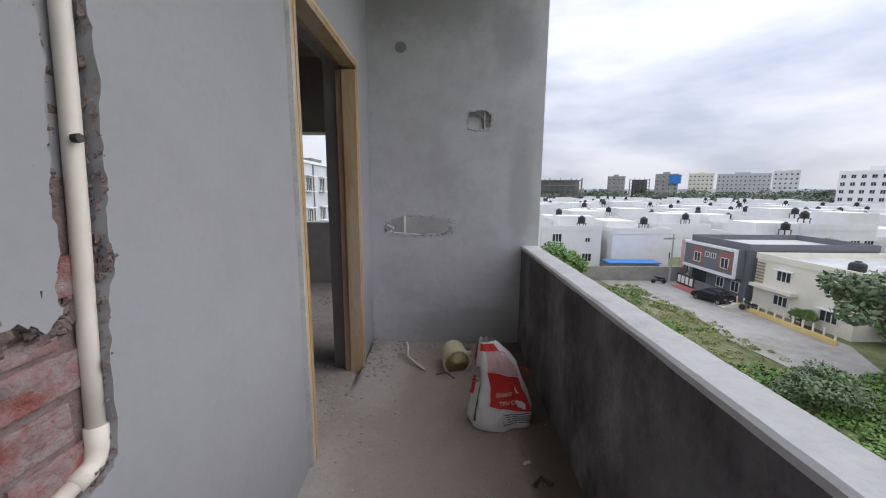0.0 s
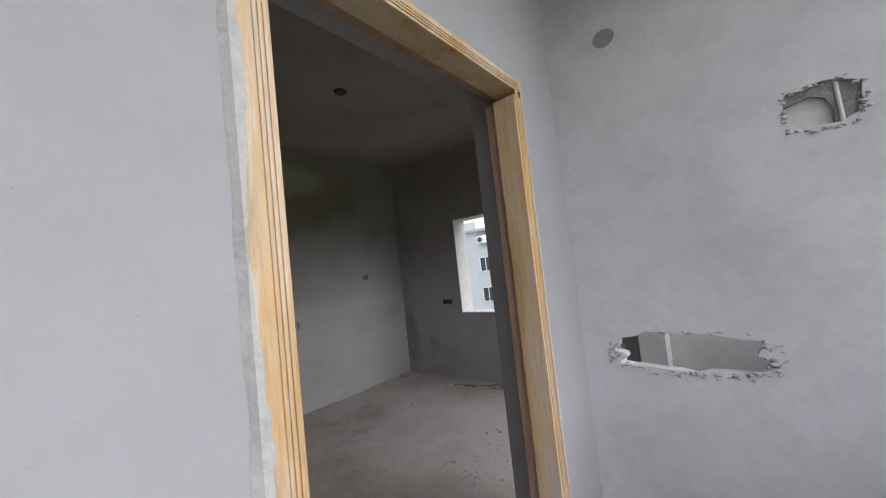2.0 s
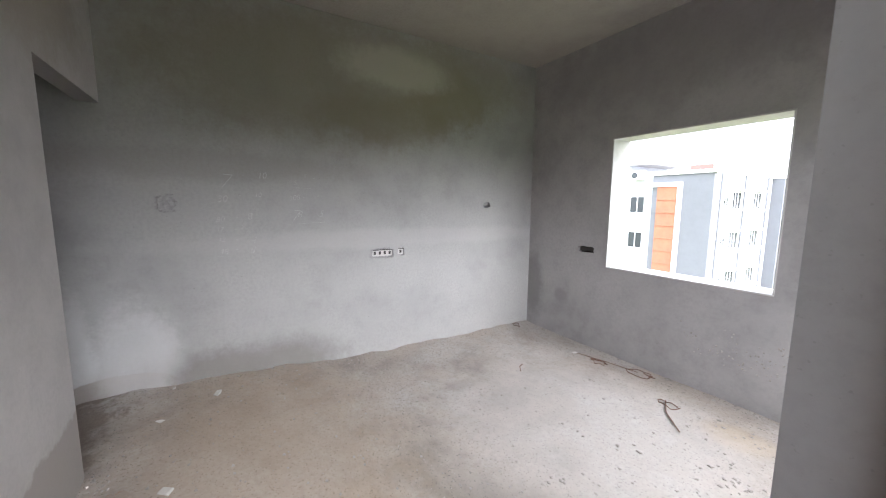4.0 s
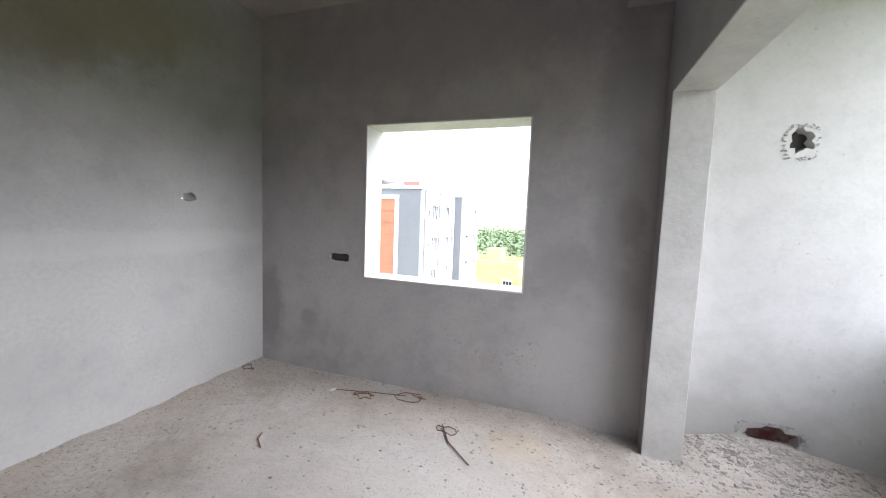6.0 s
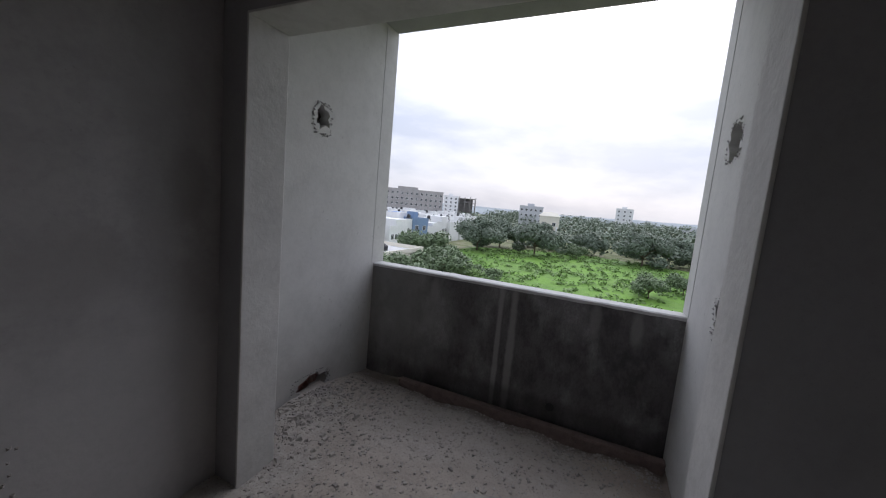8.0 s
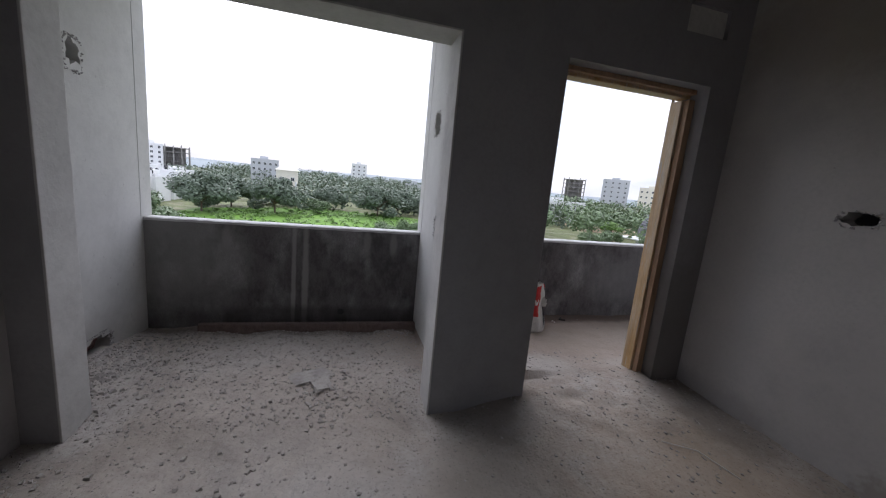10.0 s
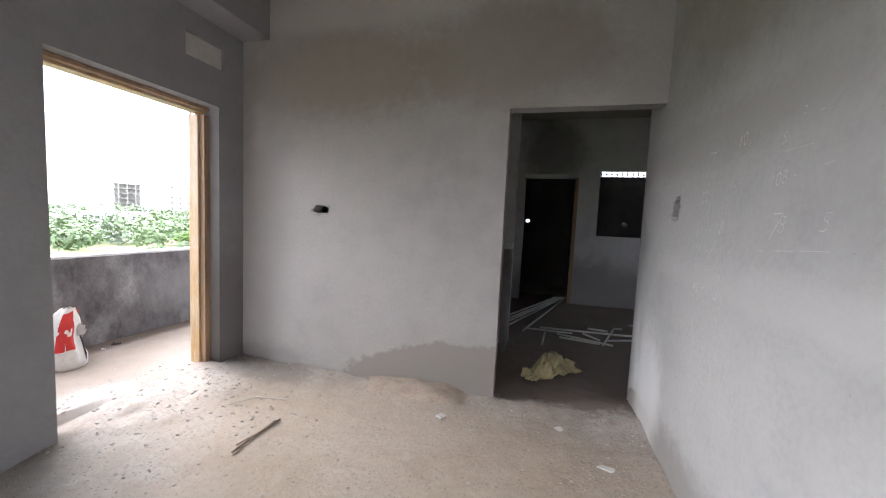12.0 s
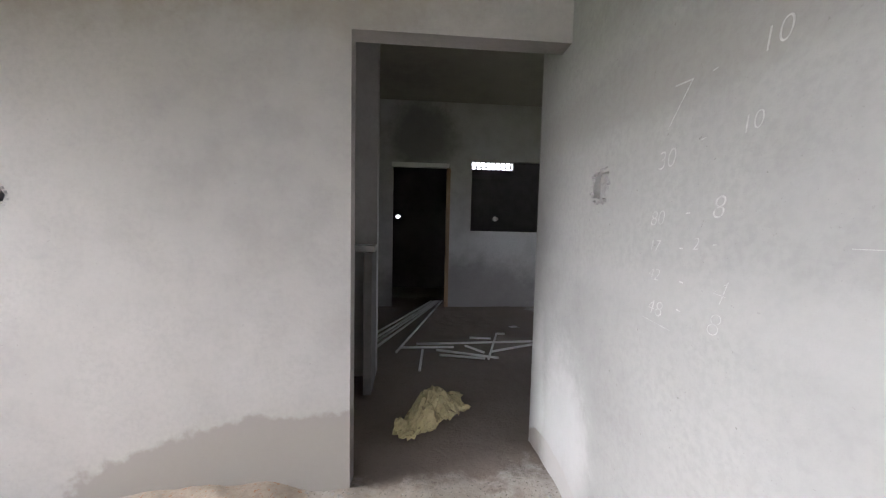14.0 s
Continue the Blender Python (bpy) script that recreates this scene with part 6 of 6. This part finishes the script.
def north_apartments():
    b = thing("apartment_building", "four-storey pale grey apartment building with dark grey ends and terracotta panel", "building", (-12.757, 34.0, GROUND))
    top = 4.06 - GROUND
    part("end_wall", box((-4.3, 0, 0), (-0.0, 0.3, top - 0.25)), M_grey, b, "dark grey end wall")
    part("wall", box((-4.3, 0.3, 0), (0, 10.0, top - 0.25)), M_lightgrey, b)
    part("cornice", box((-4.4, -0.12, top - 0.25), (0.15, 10.1, top)), M_white, b)
    part("set_back_wall", box((-13.0, 0.7, 0), (-4.3, 10.0, top + 0.1)), M_lightgrey, b)
    part("cladding", box((-3.85, -0.10, 0), (-2.32, 0.0, top - 1.15)), M_terra, b, "terracotta cladding panel")
    part("white_band", box((-2.32, -0.18, 0), (-2.02, 0.0, top - 0.83)), M_white, b)
    part("white_band", box((-4.6, -0.18, top - 1.15), (-2.32, 0.0, top - 0.83)), M_white, b)
    for k in range(12):
        part("slat", box((-3.83, -0.14, top - 2.2 - k * 1.0), (-2.4, -0.10, top - 2.12 - k * 1.0)), M_terra, b)
    for f in range(5):
        z = top - 3.2 - 3.0 * f
        add_window(b, -5.9, 0.7, z, 0, WIN_P)
        for y in (3.6, 7.2):
            add_window(b, 0, y, z + 0.4, 90, WIN)
            part("window_grille", box((0.05, y - 0.8, z + 0.3), (0.55, y + 0.8, z + 0.36)), M_white, b)
        add_window(b, 0, 1.9, z + 0.6, 90, WIN_S)
        for y in (12.5, 16.0):
            add_window(b, 0.8, y, z + 0.4, 90, WIN)
    part("second_end_wall", box((-1.5, 10.0, 0), (0.8, 10.3, top - 0.3)), M_grey, b, "dark grey end wall")
    part("second_wall", box((-1.5, 10.3, 0), (0.8, 18.0, top - 0.3)), M_lightgrey, b)
    part("second_cornice", box((-1.6, 9.9, top - 0.3), (0.95, 18.1, top - 0.05)), M_white, b)
    for y in (1.0, 4.8, 9.0):
        part("drain_pipe", tube(((0.08, y, 0), (0.08, y, top - 0.3)), 0.06, 6), M_grey, b)
    part("roof_shed", box((-3, 6, top), (-0.5, 9, top + 0.45)), M_grey, b)
    part("roof_cloth", box((-1.9, 0.6, top), (-0.4, 0.7, top + 0.4)), M_stripe, b, "red and white cloth hung on the roof")
    ac = part("air_conditioner", box((-6.3, 0.1, top - 0.5), (-5.3, 0.68, top + 0.25), 0.04), M_white, b)
    fan = part("fan_grille", tube(((-5.95, 0.09, top - 0.12), (-5.95, 0.05, top - 0.12)), 0.25, 16), M_pane, ac)
    part("roof_room", box((-12, 2, top + 0.1), (-7.5, 9, top + 2.0)), M_lightgrey, b)
    part("roof_slab", box((-9, 1.4, top + 0.9), (-5.6, 8, top + 1.15)), M_raw, b)


north_apartments()
yb = simple_block("yellow_house", "low yellow rendered house with flat roof", -12.0, 68.0, 8.5, 9, 4.9, M_yellow, 1, 0, "house")
add_window(yb, 2.6, -4.5, 1.4, 0)


def stepped_house():
    b = thing("stepped_house", "white three-storey house with stepped roof terraces", "house", (-2.6, 53.0, GROUND))
    part("wall", box((-2.4, 0, 0), (2.2, 12, 5.2)), M_white, b)
    part("tall_wall", box((2.2, 0, 0), (6.0, 14, 7.3)), M_white, b)
    for k in range(5):
        part("terrace", box((0.2 + 0.9 * k, 1.5 + 2.2 * k, 5.2), (6.05 + 0.01 * k, 16, 7.35 + 0.42 * k)), M_white, b)
    bm = bmesh.new()
    parapet_ring(bm, -2.5, -0.1, 2.2, 12, 5.1, 0.8)
    part("parapet", bm, M_white, b)
    for x, z, me in ((-0.9, 3.2, WIN), (3.9, 4.3, WIN_P), (-1.2, 0.9, WIN), (3.6, 1.6, WIN_P), (0.7, 1.3, WIN_S)):
        add_window(b, x, 0, z, 0, me)
    part("air_conditioner", box((-2.0, -0.5, 4.6), (-1.1, -0.05, 5.2), 0.03), M_lightgrey, b)
    ob = new("water_tank", TANK)
    ob.parent = b
    ob.matrix_local = pose(-1.6, 5, 5.25)


stepped_house()


def temple():
    t = thing("temple", "grey tiered temple towers with gold finials", "temple", (86, -82, GROUND))
    for k, (x, y, s) in enumerate(((0, 0, 1.0), (4.5, -4.5, 1.2))):
        prof = []
        for j in range(9):
            r = 3.0 * s * math.cos(j / 9 * 1.35) + 0.3
            prof += [(r, 3 + j * 0.62 * s), (r, 3.38 + j * 0.62 * s)]
        bm = lathe([(3.3 * s, 0), (3.3 * s, 3)] + prof + [(0.01, 3.4 + 8 * 0.62 * s)], 16)
        bmesh.ops.translate(bm, verts=bm.verts[:], vec=(x, y, 0))
        tower = part("tower", bm, M_stripeddome, t)
        bm = lathe(((0.9, 0), (1.2, 0.4), (0.5, 1.1), (0.1, 1.8), (0.01, 1.8)), 12)
        bmesh.ops.translate(bm, verts=bm.verts[:], vec=(x, y, 3 + 9 * 0.62 * s))
        part("finial", bm, M_gold, tower, "gold finial")


temple()
tr = to_object("tin_roof", box((78, -80, GROUND + 2.6), (86, -70, GROUND + 2.9)), M_white)
tagged(tr, "pale sheet roof of a low shed", "roof")
for a in ((78.3, -79.7), (85.5, -79.7), (78.3, -70.5), (85.5, -70.5)):
    part("post", box((a[0], a[1], GROUND), (a[0] + 0.2, a[1] + 0.2, GROUND + 2.6)), M_raw, tr)


# ---- trees ----
def leaf_cloud(rr, centres, count, size):
    verts, faces = [], []
    for _ in range(count):
        cx, cy, cz, r = centres[rr.randrange(len(centres))]
        d = Vector((rr.gauss(0, 1), rr.gauss(0, 1), rr.gauss(0, 1))).normalized()
        q = r * (0.55 + 0.5 * rr.random() ** 0.6)
        p = Vector((cx + d.x * q, cy + d.y * q, cz + d.z * q * 0.75))
        a = Vector((rr.gauss(0, 1), rr.gauss(0, 1), rr.gauss(0, 0.6))).normalized()
        b = a.cross(d + Vector((0, 0, 0.6))).normalized()
        s = size * rr.uniform(0.6, 1.3)
        i = len(verts)
        verts += [tuple(p - a * s), tuple(p + b * s * 0.55), tuple(p + a * s), tuple(p - b * s * 0.55)]
        faces.append((i, i + 1, i + 2, i + 3))
    return verts, faces


def tree(name, seed, h, spread, material, label, count=5200, leaf=0.22, low=0.35):
    rr = random.Random(seed)
    t = thing(name, label, "tree", (0, 0, GROUND))
    part("trunk", tube(((0, 0, BED), (0.1, 0.05, h * 0.2), (0.0, 0.15, h * 0.45), (0.1, 0.1, h * 0.7)), 0.055 * h * 0.5, 8, 0.05), M_bark, t)
    centres = []
    for k in range(9):
        a = 2 * math.pi * k / 9 + rr.uniform(-0.3, 0.3)
        q = spread * rr.uniform(0.35, 0.8)
        tip = (q * math.cos(a), q * math.sin(a), h * rr.uniform(low + 0.1, 0.85))
        part("limb", tube(((0, 0.05, h * 0.25), (tip[0] * 0.4, tip[1] * 0.4, h * 0.25 + (tip[2] - h * 0.25) * 0.6), tip), 0.02 * h, 6, 0.03), M_bark, t)
        centres.append((*tip, spread * rr.uniform(0.26, 0.45)))
    for k in range(14):
        a, q = rr.uniform(0, 6.28), spread * math.sqrt(rr.random()) * 0.85
        centres.append((q * math.cos(a), q * math.sin(a), h * (low + (0.9 - low) * math.sqrt(max(0, 1 - (q / spread) ** 2)) * rr.uniform(0.6, 1.0)), spread * rr.uniform(0.2, 0.36)))
    me = bpy.data.meshes.new("crown")
    v, f = leaf_cloud(rr, centres, count, leaf)
    me.from_pydata(v, [], f)
    me.materials.append(material)
    crown = new("crown", me)
    crown.parent = t
    return t


T1 = tree("tree", 1, 7.6, 4.2, M_leaf, "broad green tree with a rounded leafy crown", 7000, 0.20)
T2 = tree("tree", 2, 10.5, 8.0, M_leaf2, "wide dark green tree at the field's edge", 11000, 0.36, 0.06)
T3 = tree("tree", 3, 6.0, 3.6, M_leaf3, "bright green leafy tree near the lane", 6000, 0.20)
T4 = tree("tree", 4, 4.0, 3.6, M_leaf, "low bushy green tree in the field", 5000, 0.18, 0.15)
T1.matrix_world = pose(31.0, 26.2, GROUND)
T2.matrix_world = pose(104, 42, GROUND)
T3.matrix_world = pose(14.0, 47.5, GROUND)
T4.matrix_world = pose(69, -1.5, GROUND)
for src, x, y, s, rz in ((T1, 46, 29, 0.85, 40), (T1, 53, 34, 1.15, 100), (T3, 45, 22.5, 0.75, 60), (T3, 52, 25.0, 0.55, 170), (T3, 40, 22.5, 0.7, 30), (T4, 57, 24, 0.8, 90), (T1, 60, 33, 0.75, 200),
                         (T2, 112, 26, 1.0, 50), (T2, 122, 40, 0.95, 120), (T2, 121, -4, 1.0, 200), (T2, 132, -12, 0.9, 300), (T2, 136, 12, 0.8, 20), (T4, 78, -8, 1.0, 70), (T4, 64, -9, 0.8, 160), (T4, 88, -18, 1.0, 10),
                         (T4, 118, 14, 1.1, 44), (T1, 51, 57.5, 0.85, 10), (T1, 56, 58.5, 0.8, 130), (T3, 60, 56.5, 0.8, 80), (T1, 41.0, 25.0, 1.0, 222), (T3, 37.0, 31.0, 0.35, 20), (T3, 33.6, 35.4, 0.3, 80),
                         (T1, 76, -60, 0.7, 10), (T1, 62, -44, 0.8, 70), (T3, 96, -76, 1.0, 20), (T4, 22, 22, 0.6, 30), (T4, 27, 20, 0.7, 80), (T1, 66, -62, 0.7, 190), (T2, 140, -45, 1.0, 77), (T2, 128, -30, 0.9, 200)):
    c = copy_thing(src, pose(x, y, GROUND, 0, 0, rz) @ Matrix.Diagonal((s, s, s, 1)))


def woodland(name, spots, seed, count, leaf, material, label):
    rr = random.Random(seed)
    v, f = leaf_cloud(rr, spots, count, leaf)
    me = bpy.data.meshes.new(name)
    me.from_pydata(v, [], f)
    me.materials.append(material)
    tagged(new(name, me), label, "woodland", kind="stuff")


rw = random.Random(31)
spots = []
for _ in range(560):
    x, y = rw.uniform(122, 420), rw.uniform(-190, 110)
    az = math.degrees(math.atan2(x, y))
    if az < 66:
        continue
    r = rw.uniform(3.5, 7)
    spots.append((x, y, GROUND + r * 0.75 + max(0.0, x - 150) * 0.026, r))
woodland("woodland_east", spots, 32, 80000, 0.75, M_leaf2, "dense dark green woodland beyond the field")
spots = []
for _ in range(260):
    x, y = rw.uniform(-110, 40), rw.uniform(86, 260)
    r = rw.uniform(3, 6)
    spots.append((x, y, GROUND + r * 0.7, r))
woodland("woodland_north", spots, 33, 42000, 0.65, M_leaf, "dense green woodland behind the houses")
spots = []
for _ in range(190):
    az, dist = rw.uniform(5, 62), rw.uniform(285, 420)
    x, y = polar(az, dist)
    r = rw.uniform(5, 9)
    spots.append((x, y, GROUND + 4 + (dist - 285) * 0.05, r))
woodland("woodland_ridge", spots, 34, 42000, 1.1, M_wood_far, "wooded ridge behind the white houses")
spots = []
for _ in range(220):
    az, dist = rw.uniform(104, 150), rw.uniform(110, 330)
    x, y = polar(az, dist)
    r = rw.uniform(3, 6)
    spots.append((x, y, GROUND + r * 0.7 + dist * 0.02, r))
woodland("woodland_south", spots, 35, 36000, 0.7, M_leaf, "green trees and scrub around a bare plot")
spots = [(rw.uniform(22, 33), rw.uniform(14, 26), GROUND + 0.15, rw.uniform(0.25, 0.6)) for _ in range(650)]
spots += [(rw.uniform(34, 60), rw.uniform(12, 27), GROUND + 0.2, rw.uniform(0.5, 1.2)) for _ in range(120)]
spots += [(rw.uniform(18, 25), rw.uniform(33, 50), GROUND + 0.1, rw.uniform(0.3, 0.7)) for _ in range(60)]
for _ in range(1100):
    x, y = rw.uniform(14, 34), rw.uniform(8, 27)
    if x < 25 or y < 22:
        spots.append((x, y, GROUND + 0.05, rw.uniform(0.15, 0.45)))
woodland("undergrowth", spots, 36, 110000, 0.14, M_leaf3, "thick bright green undergrowth by the lane")
spots = [(rw.uniform(15, 26), rw.uniform(26, 50), GROUND + 0.03, rw.uniform(0.15, 0.5)) for _ in range(420)]
woodland("dry_grass", spots, 38, 22000, 0.10, M_straw, "sparse yellowing grass tufts beside the lane")
spots = []
for _ in range(900):
    x, y = rw.uniform(42, 130), rw.uniform(-25, 47)
    if (x - 88) ** 2 / 44 ** 2 + (y - 11) ** 2 / 34 ** 2 < 1:
        spots.append((x, y, GROUND + 0.1, rw.uniform(0.5, 1.3)))
woodland("field_growth", spots, 37, 26000, 0.30, M_leaf3, "lush low green growth over the field")


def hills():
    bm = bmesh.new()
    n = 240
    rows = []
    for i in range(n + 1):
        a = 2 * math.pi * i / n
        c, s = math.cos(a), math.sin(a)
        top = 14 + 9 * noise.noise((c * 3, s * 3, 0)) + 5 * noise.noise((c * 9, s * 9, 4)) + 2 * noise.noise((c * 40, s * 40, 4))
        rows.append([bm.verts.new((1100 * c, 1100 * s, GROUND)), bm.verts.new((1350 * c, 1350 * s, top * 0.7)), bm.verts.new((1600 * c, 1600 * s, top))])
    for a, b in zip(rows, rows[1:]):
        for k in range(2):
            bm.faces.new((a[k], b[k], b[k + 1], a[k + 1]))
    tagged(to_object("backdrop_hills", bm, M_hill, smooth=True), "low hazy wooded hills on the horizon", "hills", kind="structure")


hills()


# ---- bricks bared in the walkway wall ----
def bared_bricks():
    wall_ob = bpy.data.objects["wall_walkway"]
    me = None
    rr = random.Random(3)
    for row in range(9):
        for col in range(4):
            y, z = 2.40 + col * 0.24 + (row % 2) * 0.12, 0.52 + row * 0.085
            if y + 0.225 > 3.24:
                continue
            bm = box((0, 0, 0), (0.03, 0.225, 0.072), 0.004) if me is None else None
            if me is None:
                ob = to_object("brick", bm, M_brick)
                me = ob.data
            else:
                ob = new("brick", me)
            ob.parent = wall_ob
            ob.matrix_local = pose(-SKIN - 0.022 + rr.uniform(-0.004, 0.004), y, z + rr.uniform(-0.003, 0.003), 0, 0, rr.uniform(-0.6, 0.6))


bared_bricks()
